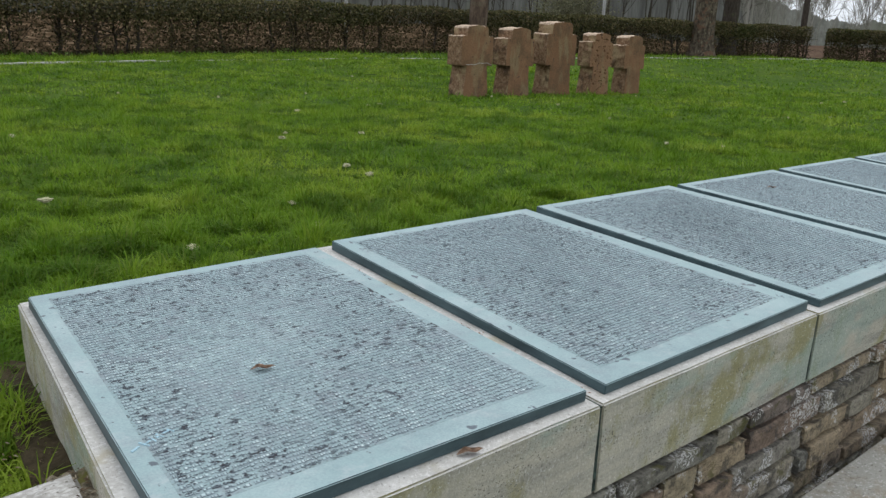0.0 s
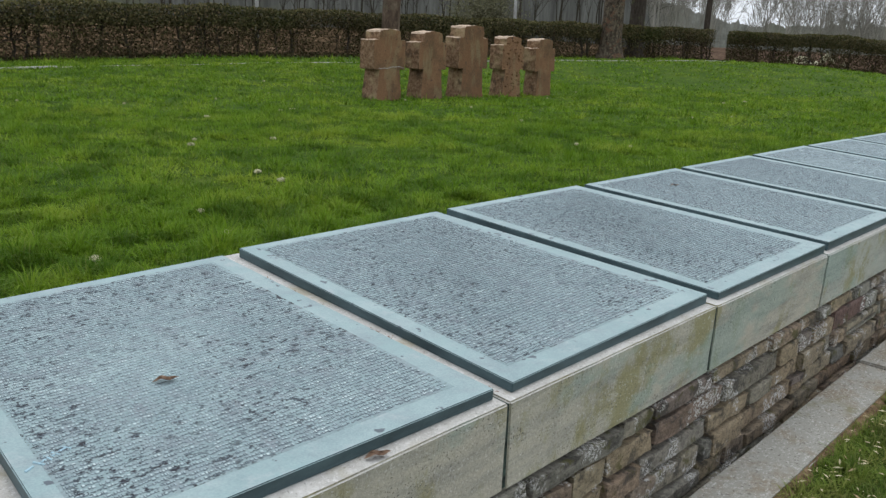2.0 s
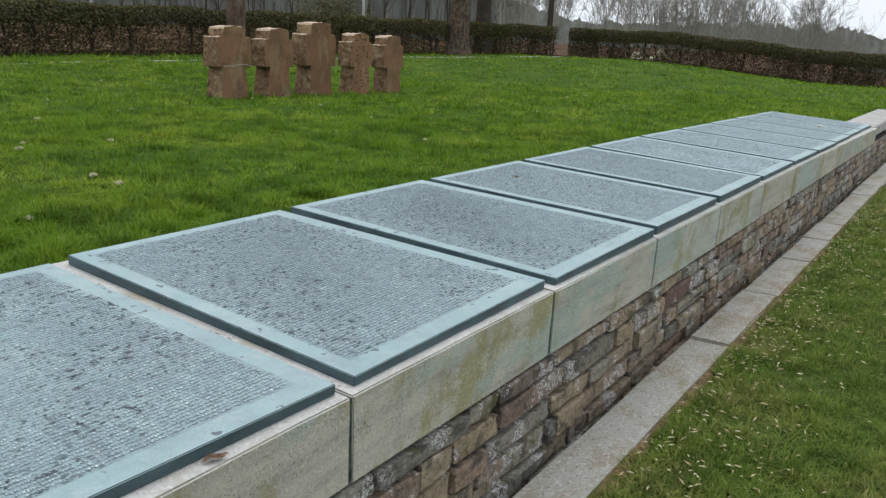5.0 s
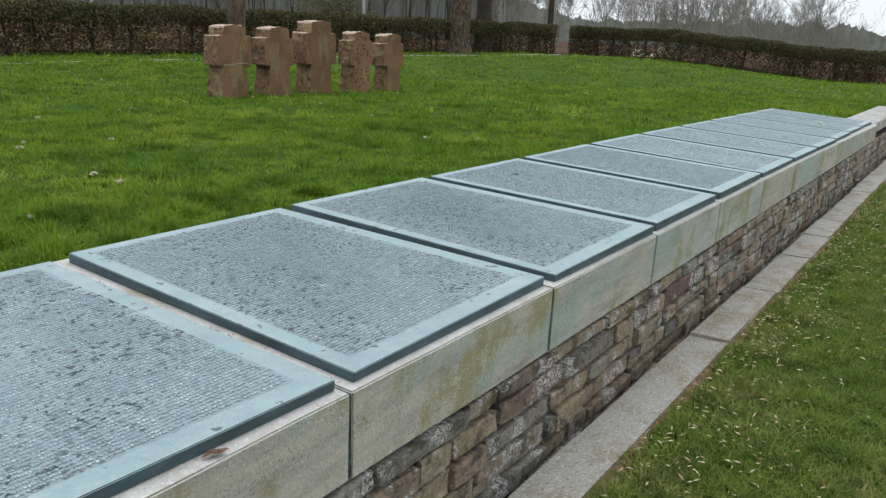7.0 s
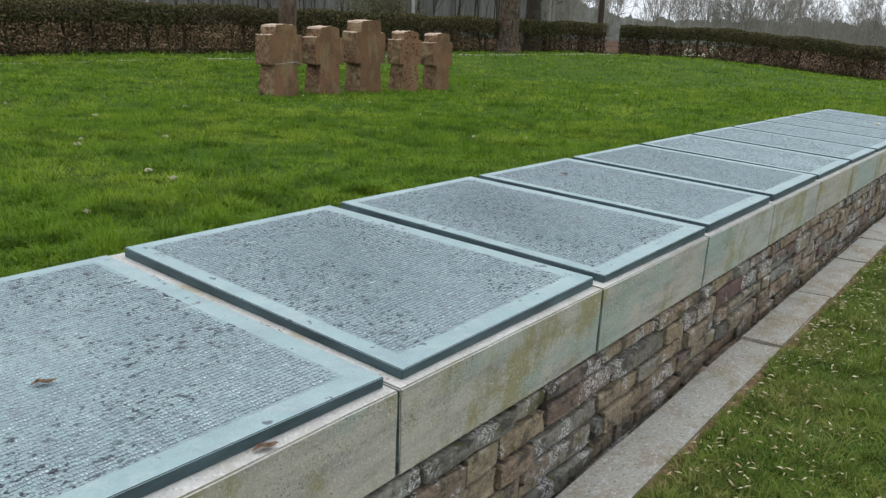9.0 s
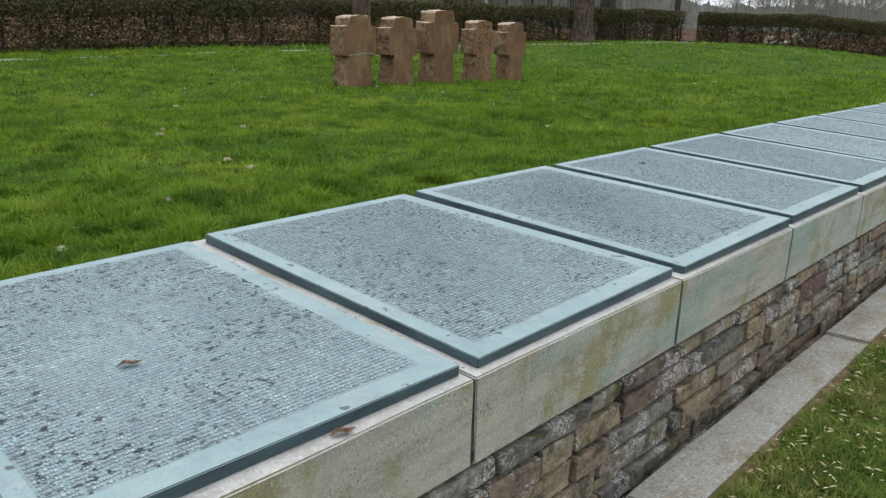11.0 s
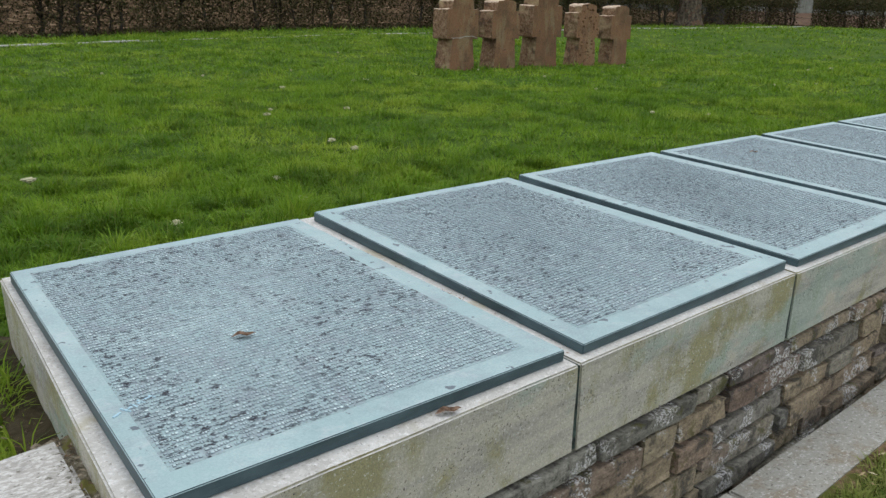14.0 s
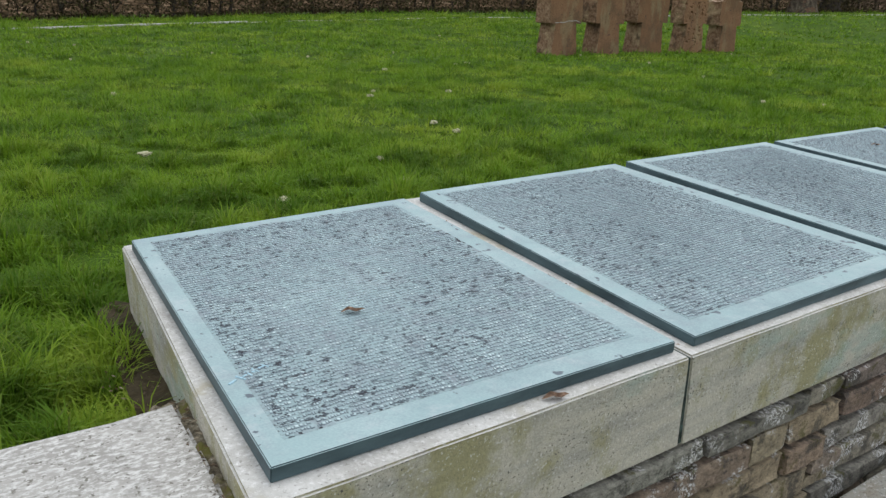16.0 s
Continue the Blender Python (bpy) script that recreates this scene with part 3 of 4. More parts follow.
def coping_block(k):
    x0, x1 = corner_x(k) - joint_back(k) + 0.0055, corner_x(k + 1) - joint_back(k + 1) - 0.0055
    back = x0 + (0.085 if k == 2 else 0.0)
    back1 = x1 + (0.085 if k == 1 else 0.0)
    if k == 1:
        x0, back = END_FRONT, END_BACK
    if k == 11:
        x1 = corner_x(11) + 1.17
    bm = bmesh.new()
    prism(bm, [(x0, -0.032), (x1, -0.032), (back1, 1.405), (back, 1.35 if k == 1 else 1.405)], [-0.304, -0.304, -0.39, -0.39], [-0.034 + sag(q) for q in (x0, x1, x1, back)])
    for v in bm.verts:
        v.co.x += 0.026 if v.co.z < -0.2 else 0.0
    bmesh.ops.subdivide_edges(bm, edges=bm.edges[:], cuts=5, use_grid_fill=True)
    bmesh.ops.bevel(bm, geom=[e for e in bm.edges if e.calc_length() > 0 and len(e.link_faces) == 2 and e.calc_face_angle(0) > 0.8], offset=0.005, segments=2, affect="EDGES")
    roughen(bm, 0.0026, 9, k)
    for f in bm.faces:
        f.normal_update()
        f.material_index = 1 if f.normal.z > 0.7 else 0
    ob = new("coping_block", mesh_of(bm, [LIME, LIME_TOP], False))
    ob.matrix_world = ROW
    return tagged(ob, "weathered pale limestone coping block stained with algae", "coping stone", "coping blocks of the row")


for k in range(1, 12):
    coping_block(k)


def coping_joint(k):
    """Grimed green mortar set a little back in the gap between two blocks."""
    x = corner_x(k) - joint_back(k)
    bm = bmesh.new()
    prism(bm, [(x - 0.008, -0.0285), (x + 0.008, -0.0285), (x + 0.008, 1.39), (x - 0.008, 1.39)], [-0.295] * 4, [-0.040 + sag(x)] * 4)
    for v in bm.verts:
        v.co.x += (0.026 if v.co.z < -0.2 else 0.0) + (0.085 * v.co.y / 1.4 if k == 2 else 0.0)
    ob = new("mortar_joint", mesh_of(bm, GRIME))
    ob.matrix_world = ROW
    return tagged(ob, "dark green grimed mortar between coping blocks", "mortar", "joints of the coping", "structure")


for k in range(2, 12):
    coping_joint(k)


# ---- flat slabs that carry the wall on at either end ----
def wall_slab(x0, x1, y0, y1, seed, skew=0.0):
    bm = bmesh.new()
    prism(bm, [(x0, y0), (x1, y0), (x1 + skew, y1), (x0, y1)], [0.07] * 4, [SLAB_Z + 0.01] * 2 + [SLAB_Z + 0.015] * 2)
    bmesh.ops.subdivide_edges(bm, edges=bm.edges[:], cuts=6, use_grid_fill=True)
    bmesh.ops.bevel(bm, geom=[e for e in bm.edges if len(e.link_faces) == 2 and e.calc_face_angle(0) > 0.8], offset=0.012, segments=2, affect="EDGES")
    roughen(bm, 0.006, 7, seed)
    ob = new("wall_slab", mesh_of(bm, SLAB))
    ob.matrix_world = FRONT
    return tagged(ob, "rough grey stone slab capping the low wall", "stone slab", "slabs capping the wall")


wall_slab(-2.30, -1.340, -0.06, 0.52, 3, 0.097)
wall_slab(-3.40, -2.312, -0.06, 0.56, 4)
wall_slab(-4.42, -3.412, -0.06, 0.55, 5)
wall_slab(-5.05, -4.432, -0.06, 0.55, 6)
for i in range(8):
    wall_slab(12.07 + 0.62 * i, 12.67 + 0.62 * i, 0.02, 0.50, 10 + i)


# ---- rubble retaining wall under the coping ----
def stone_mesh(wide, high, r):
    """A split face of uneven facets, a little proud of the joints."""
    bm = bmesh.new()
    d = r.uniform(0.010, 0.030)
    nx = 4 if wide > 0.16 else 3
    j = lambda s: r.uniform(-s, s)  # noqa: E731
    front = []
    for k in range(4):
        row = []
        for i in range(nx + 1):
            rim = i in (0, nx) or k in (0, 3)
            y = -d * (0.80 if rim else 1.0) + j(0.005)
            pull = 0.014 if rim else 0.0
            x = wide * i / nx + j(0.007) + (pull * 0.5 if i == 0 else -pull * 0.5 if i == nx else 0)
            z = high * (0, 0.10, 0.88, 1)[k] + j(0.0065)
            row.append(bm.verts.new((x, y, z)))
        front.append(row)
    for a, b in zip(front, front[1:]):
        for i in range(nx):
            bm.faces.new((a[i], a[i + 1], b[i + 1], b[i]))
    border = front[0] + [q[-1] for q in front[1:]] + front[-1][-2::-1] + [q[0] for q in front[-2:0:-1]]
    back = [bm.verts.new((q.co.x, 0.05, q.co.z)) for q in border]
    n = len(border)
    for i in range(n):
        bm.faces.new((border[(i + 1) % n], border[i], back[i], back[(i + 1) % n]))
    return bm


wall = thing("wall_front", FRONT, "low rubble retaining wall of brown and grey stones with dark joints", "wall", kind="structure")
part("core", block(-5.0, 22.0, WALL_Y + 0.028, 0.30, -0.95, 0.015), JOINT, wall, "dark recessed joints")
r = np.random.default_rng(11)
far_v, far_f, count = [], [], 0
z = -0.665
for course, high in enumerate((0.09, 0.105, 0.085, 0.11, 0.095, 0.105, 0.068)):
    x = -4.6 + r.uniform(0, 0.2)
    while x < 21.0:
        wide = float(np.clip(r.gamma(2.8, 0.108), 0.09, 0.56))
        hh = high - 0.015 - (r.uniform(0.0, 0.018) if course < 6 else 0)
        cut = r.uniform(0.35, 0.65) * hh if r.random() < 0.17 and course < 6 else 0
        for z0, z1 in (((0, cut - 0.004), (cut + 0.004, hh)) if cut else ((0, hh),)):
            bm = stone_mesh(wide - 0.014, z1 - z0, r)
            at = (x, WALL_Y + r.uniform(-0.006, 0.008), z + z0 + r.uniform(0, 0.004))
            if -0.2 < x < 5.4:
                ob = part("stone", bm, RUBBLE, wall)
                ob.location = at
            else:
                bm.verts.index_update()
                far_v.append((np.array([vv.co[:] for vv in bm.verts]) + at, [[q.index for q in ff.verts] for ff in bm.faces]))
                bm.free()
        x += wide
    z += high
vs, fs, k = [], [], 0
for a, b in far_v:
    vs.append(a)
    fs += [[q + k for q in ff] for ff in b]
    k += len(a)
me = bpy.data.meshes.new("m")
me.from_pydata(np.concatenate(vs).tolist(), [], fs)
RUBBLE_FAR = mat("rubble stone, joined", lambda n, l, v: rubble(n, l, v), 0.9, 0.012)
for node in RUBBLE_FAR.node_tree.nodes:
    if node.bl_idname == "ShaderNodeObjectInfo":
        for link in list(node.outputs["Random"].links):
            to = link.to_socket
            RUBBLE_FAR.node_tree.links.new(island(RUBBLE_FAR.node_tree.nodes), to)
me.materials.append(RUBBLE_FAR)
part("rubble", me, None, wall)["kind"] = "stuff"

# ---- kerb before the wall, with a dark gutter between ----
x = -5.1
kr = np.random.default_rng(8)
for i, wide in enumerate((1.05, 1.05, 1.3, 1.15, 1.15, 2.19, 1.2, 1.19, 0.95, 0.85, 1.05, 1.1, 0.95, 1.2, 1.0, 1.1, 1.05, 1.15, 1.1)):
    bm = block(x + 0.005, x + wide - (0.020 if i == 5 else 0.005), KERB_Y[0] + kr.uniform(-0.008, 0.010), KERB_Y[1] + kr.uniform(-0.006, 0.006), KERB_Z - 0.3, KERB_Z + kr.uniform(-0.004, 0.004))
    bmesh.ops.subdivide_edges(bm, edges=bm.edges[:], cuts=5, use_grid_fill=True)
    bmesh.ops.bevel(bm, geom=[e for e in bm.edges if len(e.link_faces) == 2 and e.calc_face_angle(0) > 0.8], offset=0.008, segments=2, affect="EDGES")
    roughen(bm, 0.005, 6, i)
    ob = new("kerb_stone", mesh_of(bm, KERB))
    ob.matrix_world = FRONT
    tagged(ob, "long worn grey-brown kerb stone beside the grass", "kerb stone", "kerb stones along the wall")
    x += wide


# ---- sandstone crosses ----
def stone_cross(x, y, head, arms, foot, high, arm_lo, arm_hi, thick, seed, pitted, label):
    bm = bmesh.new()
    neck = head - 0.01
    half = [(foot / 2, -0.12), (foot / 2 - 0.01, 0.08), (neck / 2, arm_lo), (arms / 2 - 0.006, arm_lo), (arms / 2, arm_lo + 0.02), (arms / 2 - 0.004, arm_hi - 0.012), (arms / 2 - 0.016, arm_hi), (head / 2, arm_hi), (head / 2 - 0.006, high - 0.04), (head / 2 - 0.022, high - 0.012)]
    outline = half + [(head * 0.18, high + 0.008), (-head * 0.08, high + 0.012)] + [(-a, b) for a, b in half[::-1]]
    front = [bm.verts.new((a, -thick / 2, b)) for a, b in outline]
    face = bm.faces.new(front)
    out = bmesh.ops.extrude_face_region(bm, geom=[face])
    for vv in out["geom"]:
        if isinstance(vv, bmesh.types.BMVert):
            vv.co.y += thick
    bmesh.ops.recalc_face_normals(bm, faces=bm.faces[:])
    bmesh.ops.triangulate(bm, faces=bm.faces[:])
    for _ in range(5):
        bmesh.ops.subdivide_edges(bm, edges=[e for e in bm.edges if e.calc_length() > 0.035], cuts=1)
        bmesh.ops.triangulate(bm, faces=[q for q in bm.faces if len(q.verts) > 3])
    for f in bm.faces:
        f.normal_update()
        # tops get painted sky light, sides painted shade along with their crust
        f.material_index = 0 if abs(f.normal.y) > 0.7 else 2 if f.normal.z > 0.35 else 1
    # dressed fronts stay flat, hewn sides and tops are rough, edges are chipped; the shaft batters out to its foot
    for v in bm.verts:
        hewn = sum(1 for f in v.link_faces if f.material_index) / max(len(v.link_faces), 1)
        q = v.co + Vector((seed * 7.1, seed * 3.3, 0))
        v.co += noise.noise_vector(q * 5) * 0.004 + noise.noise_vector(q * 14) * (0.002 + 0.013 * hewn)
        v.co.y *= 1.0 + 0.16 * max(0.0, arm_lo - v.co.z) if v.co.y > 0 else 1.0
        hole = noise.noise((q.x * 17, q.y * 17, q.z * 22))
        if pitted and v.co.y < 0 and hole > 0.33:
            v.co.y += min((hole - 0.33) * 0.16, 0.030)
    ob = new("stone_cross", mesh_of(bm, [SAND, HEWN, SKYLIT_TOP]))
    x, y, _ = site(x, y)
    ob.matrix_world = pose(x, y, float(lawn_z(x, y)) - 0.035, 0, 0, -5)
    if seed == 1:
        seam = bmesh.new()
        line = [(a, -thick / 2 - 0.002, arm_lo + 0.03 + 0.016 * math.sin(a * 11) + 0.005 * math.sin(a * 37)) for a in np.linspace(-arms * 0.36, arms * 0.47, 26)]
        rings = [[seam.verts.new((a, d + 0.005 * math.sin(q), h + 0.005 * math.cos(q))) for q in (0, 1.26, 2.51, 3.77, 5.03)] for a, d, h in line]
        for p, q in zip(rings, rings[1:]):
            for s in range(5):
                seam.faces.new((p[s], q[s], q[(s + 1) % 5], p[(s + 1) % 5]))
        part("seam", seam, SLAB, ob, "thin pale wavy mortar seam")
    return tagged(ob, label, "stone cross", "crosses on the lawn")


stone_cross(7.65, 9.08, 0.45, 0.67, 0.56, 1.18, 0.545, 1.02, 0.37, 1, False, "squat red-brown sandstone cross with broad arms on grass")
stone_cross(8.61, 9.03, 0.43, 0.64, 0.53, 1.17, 0.545, 1.00, 0.36, 2, False, "red-brown sandstone cross with flat worn top on grass")
stone_cross(9.55, 8.94, 0.50, 0.73, 0.59, 1.31, 0.57, 1.11, 0.37, 3, False, "tallest red-brown sandstone cross with rounded top on grass")
stone_cross(10.65, 8.89, 0.42, 0.60, 0.53, 1.15, 0.55, 1.00, 0.33, 4, True, "rough pitted red-brown sandstone cross on grass")
stone_cross(11.52, 8.79, 0.40, 0.58, 0.46, 1.12, 0.51, 0.95, 0.33, 5, False, "small red-brown sandstone cross on grass")


# ---- grey edging that curves through the lawn before the hedge ----
x_at = -9.0
while x_at < 34:
    y_at = 15.75 - 0.02 * x_at - 0.0018 * max(x_at - 4, 0) ** 2
    wide = 1.0
    slope = -0.02 - 0.0036 * max(x_at - 4, 0)
    bm = block(0.01, wide - 0.01, -0.07, 0.07, -0.15, 0.035, 0.008)
    roughen(bm, 0.006, 4, x_at)
    ob = new("edging_stone", mesh_of(bm, SLAB))
    a, b = Vector(site(x_at, y_at)), Vector(site(x_at + 1, y_at + slope))
    a.z, b.z = float(lawn_z(a.x, a.y)), float(lawn_z(b.x, b.y))
    way = b - a
    ob.matrix_world = pose(a.x, a.y, a.z - (0.004 if x_at < 4 else 0.010 if x_at > 15 else 0.030), 0, -math.degrees(math.atan2(way.z, way.xy.length)), math.degrees(math.atan2(way.y, way.x))) @ Matrix.Diagonal((1.04, 1, 1, 1))
    tagged(ob, "narrow pale stone edging strip flush with the grass", "edging stone", "edging strip in the lawn")
    x_at += wide * math.cos(math.atan(slope))


# ---- hedges ----
def tube_rows(path, radii, sides=5):
    """Rings of a tapered tube along a path."""
    v, f = [], []
    n = len(path)
    for i, (p, rad) in enumerate(zip(path, radii)):
        ahead = Vector(path[min(i + 1, n - 1)]) - Vector(path[max(i - 1, 0)])
        q = ahead.to_track_quat("Z", "Y")
        for s in range(sides):
            a = 2 * math.pi * s / sides
            v.append(Vector(p) + q @ Vector((rad * math.cos(a), rad * math.sin(a), 0)))
    for i in range(n - 1):
        for s in range(sides):
            t = (s + 1) % sides
            f.append((i * sides + s, i * sides + t, (i + 1) * sides + t, (i + 1) * sides + s))
    return v, f


def joined(pieces):
    v, f, k = [], [], 0
    for a, b in pieces:
        v += [tuple(p) for p in a]
        f += [tuple(q + k for q in face) for face in b]
        k += len(a)
    return np.array(v), np.array(f)


def leaf_cards(p, size, r, squash=0.6):
    n = len(p)
    a = r.normal(size=(n, 3))
    a /= np.linalg.norm(a, axis=1)[:, None]
    b = np.cross(a, r.normal(size=(n, 3)))
    b /= np.linalg.norm(b, axis=1)[:, None]
    s = (size * r.uniform(0.6, 1.3, n))[:, None]
    v = np.stack([p - a * s, p + b * s * squash, p + a * s, p - b * s * squash], 1).reshape(-1, 3)
    return v, np.arange(4 * n).reshape(-1, 4)


def hedge(x0, y0, x1, y1, high, thick, seed, per_m, low, thin, label):
    r = np.random.default_rng(seed)
    (x0, y0, _), (x1, y1, _) = site(x0, y0), site(x1, y1)
    long = math.hypot(x1 - x0, y1 - y0)
    ob = thing("hedge", Matrix(), label, "hedge", "clipped hedges round the lawn")
    ux, uy = (x1 - x0) / long, (y1 - y0) / long

    def place(s, t, h):
        x, y = x0 + ux * s - uy * t, y0 + uy * s + ux * t
        return np.stack([x, y, lawn_z(x, y) + h * (1 + 0.026 * np.clip(x - 32.5, 0, 14))], -1)

    n = int(long * per_m)
    s = r.uniform(0, long, n)
    lump = 0.5 + 0.5 * np.sin(s * 2.1 + 3 * np.sin(s * 0.37)) * np.sin(s * 0.83 + 1)
    h = np.where(r.random(n) < 0.52, high * (1 - 0.40 * r.random(n) ** 1.2), high * r.random(n) * 0.8)
    upper = h > high * (0.60 + 0.10 * np.sin(s * 1.3) + 0.12 * np.sin(s * 0.61 + 2) + r.normal(0, 0.10, n))
    bare = (s > thin[0]) & (s < thin[1]) & (h < high * 0.62)
    keep = upper & ~bare | (r.random(n) < np.where(bare, 0.42, low + 0.5 * lump)) | (h < high * 0.10)
    wave = 0.025 * np.sin(s * 1.7) + 0.02 * np.sin(s * 4.3) + r.normal(0, 0.012, n)
    t = r.uniform(-0.5, 0.5, n) * thick
    p = place(s, t, h + wave * (h / high))
    # new shoots in stretches; elsewhere pale leaves stand in for sky light on top
    shoots = (h > high * 0.94) & (np.abs(t) < thick) & (r.random(n) < 0.35 + 0.6 * np.clip(np.sin(s * 0.55 + seed) * np.sin(s * 0.21), 0, 1))
    for name, chosen, material, label in (("fresh_growth", shoots, TOP_LEAF, "paler olive shoots and painted sky light along the clipped top"), ("foliage", keep & ~shoots & (upper | (r.random(n) < 0.3 + 0.7 * lump)), HEDGE, "small dark green and brown leaves"), ("withered_foliage", keep & ~upper, BROWN, "withered brown leaves low in the hedge")):
        v, f = leaf_cards(p[chosen], 0.034, r)
        leaves = soup(name, v, f, material, label, "")
        leaves.parent = ob
    pieces = []
    s0 = 0.0
    while s0 < long:
        s0 += r.gamma(3.0, 0.17)
        t0, lean = r.uniform(-0.15, 0.15), r.uniform(-0.25, 0.25)
        rad = r.uniform(0.012, 0.05)
        zs = np.linspace(-0.05, high * 0.92, 5)
        path = [place(np.array(s0 + lean * q / high + r.uniform(-0.05, 0.05)), np.array(t0), np.array(q)) for q in zs]
        pieces.append(tube_rows([tuple(q) for q in path], [rad * 1.2, rad, rad * 0.8, rad * 0.6, rad * 0.3], 5))
        for _ in range(22):
            q = r.uniform(0.08, 0.85) * high
            a = place(np.array(s0 + lean * q / high), np.array(t0), np.array(q))
            b = place(np.array(s0 + r.uniform(-0.45, 0.45)), np.array(t0 + r.uniform(-0.3, 0.3)), np.array(min(q + r.uniform(0.0, 0.5), high * 0.97)))
            pieces.append(tube_rows([tuple(a), tuple((a + b) / 2 + r.normal(size=3) * 0.03), tuple(b)], [rad * 0.35, rad * 0.25, rad * 0.12], 3))
    v, f = joined(pieces)
    stems = soup("undergrowth", v, f, BARK, "dark bare stems", "")
    stems.parent = ob
    return ob


hedge(-16.0, 19.4, 34.0, 16.4, 1.27, 0.75, 5, 3700, 0.22, (90, 91), "long clipped hedge with sparse lower stems behind the lawn")
hedge(32.3, 14.7, 43.0, -3.2, 1.20, 0.8, 6, 5200, 0.58, (2.7, 4.1), "clipped hedge with dense brown-green top beyond the lawn")


# ---- leaf-strewn earth behind the hedge, seen through its stems ----
xs = np.linspace(-20, 60, 81)
ys = np.linspace(0, 1, 13)
X, S = np.meshgrid(xs, ys)
line = 19.6 - 0.06 * X
Y = line + 26 * S
X, Y, _ = site(X, Y)
v = np.stack([X, Y, lawn_z(X, Y) + 0.03 + 0.9 * ease(S * 1.5) + 0.05 * np.sin(X * 2) * np.sin(Y * 1.7)], -1).reshape(-1, 3)
a = np.arange(X.size).reshape(X.shape)
f = np.stack([a[:-1, :-1], a[:-1, 1:], a[1:, 1:], a[1:, :-1]], -1).reshape(-1, 4)
soup("earth_bank", v, f, LITTER, "brown bank strewn with fallen leaves behind the hedge", "earth bank", "structure")


S2, T2 = np.meshgrid(np.linspace(-3, 24, 40), np.linspace(0.7, 24, 16))
X = 32.3 + 0.513 * S2 + 0.858 * T2
Y = 14.7 - 0.858 * S2 + 0.513 * T2
X, Y, _ = site(X, Y)
v = np.stack([X, Y, lawn_z(X, Y) + 0.05 + 0.9 * ease(T2 / 16) + 0.05 * np.sin(X * 2) * np.sin(Y * 1.7)], -1).reshape(-1, 3)
a = np.arange(X.size).reshape(X.shape)
f = np.stack([a[:-1, :-1], a[:-1, 1:], a[1:, 1:], a[1:, :-1]], -1).reshape(-1, 4)
soup("earth_field", v, f, EARTH, "brown bare field beyond the far hedge", "field", "structure")


# ---- trees ----
def grow(pieces, at, way, long, rad, depth, r, sides=4, tip=0.006, full=9):
    path, radii = [tuple(at)], [rad]
    n = 3
    p, w = Vector(at), Vector(way).normalized()
    for i in range(n):
        w = (w + Vector(r.normal(size=3)) * 0.10 + Vector((0, 0, 0.05))).normalized()
        p = p + w * (long / n)
        path.append(tuple(p))
        radii.append(max(rad * (1 - 0.45 * (i + 1) / n), tip))
    pieces.append(tube_rows(path, radii, max(3, sides)))
    if depth <= 0:
        return
    for _ in range(int(r.integers(3, 5))):
        k = r.uniform(0.6, 1.0) if depth == full else r.uniform(0.3, 1.0)
        i = min(int(k * n), n - 1)
        start = Vector(path[i]).lerp(Vector(path[i + 1]), k * n - i)
        turn = Vector(r.normal(size=3))
        side = (w * 0.9 + turn.normalized() * 0.75 + Vector((0, 0, 0.22))).normalized()
        grow(pieces, start, side, long * r.uniform(0.5, 0.78), max(radii[i + 1] * 0.62, tip), depth - 1, r, 3, tip, full)


def bare_tree_mesh(seed, high, rad, depth, tip):
    r = np.random.default_rng(seed)
    pieces = []
    grow(pieces, (0, 0, -0.2), (r.normal() * 0.04, r.normal() * 0.04, 1), high * 0.55, rad, depth, r, 6, tip, depth)
    v, f = joined(pieces)
    me = bpy.data.meshes.new("m")
    me.from_pydata(v.tolist(), [], f.tolist())
    me.materials.append(HAZY_TWIG)
    return me


def trunk_tree(x, y, rad, high, seed, label, bark=None):
    r = np.random.default_rng(seed)
    x, y, _ = site(x, y)
    ob = thing("tree", pose(x, y, float(lawn_z(x, y))), label, "tree", "old trees by the hedge")
    bm = bmesh.new()
    rings, sides, rows = [], 28, 44
    for i in range(rows):
        q = (i / (rows - 1)) ** 1.3
        h = -0.15 + q * high
        flare = 1 + 0.38 * math.exp(-max(h, 0) / 0.25)
        ring = []
        for s in range(sides):
            a = 2 * math.pi * s / sides
            bump = 1 + 0.05 * noise.noise((math.cos(a) * 2, math.sin(a) * 2, h * 0.9 + seed)) + 0.06 * noise.noise((math.cos(a) * 6, math.sin(a) * 6, h * 3 + seed)) + 0.10 * math.exp(-max(h, 0) / 0.3) * math.sin(a * 5 + seed)
            w = rad * (1 - 0.35 * q) * flare * bump
            ring.append(bm.verts.new((w * math.cos(a) + 0.03 * h, w * math.sin(a), h)))
        rings.append(ring)
    for a, b in zip(rings, rings[1:]):
        for s in range(sides):
            bm.faces.new((a[s], a[(s + 1) % sides], b[(s + 1) % sides], b[s]))
    part("trunk", bm, bark or BARK, ob, "grey-brown furrowed trunk", True)
    pieces = []
    for _ in range(7):
        h = r.uniform(0.55, 0.98) * high
        a = r.uniform(0, 2 * math.pi)
        grow(pieces, (0.03 * h, 0, h), (math.cos(a), math.sin(a), 0.8), high * 0.4, rad * 0.35, 3, r, 5, 0.01)
    v, f = joined(pieces)
    limbs = soup("limbs", v, f, BARK, "bare spreading limbs", "")
    limbs.parent = ob
    del limbs["kind"]
    return ob


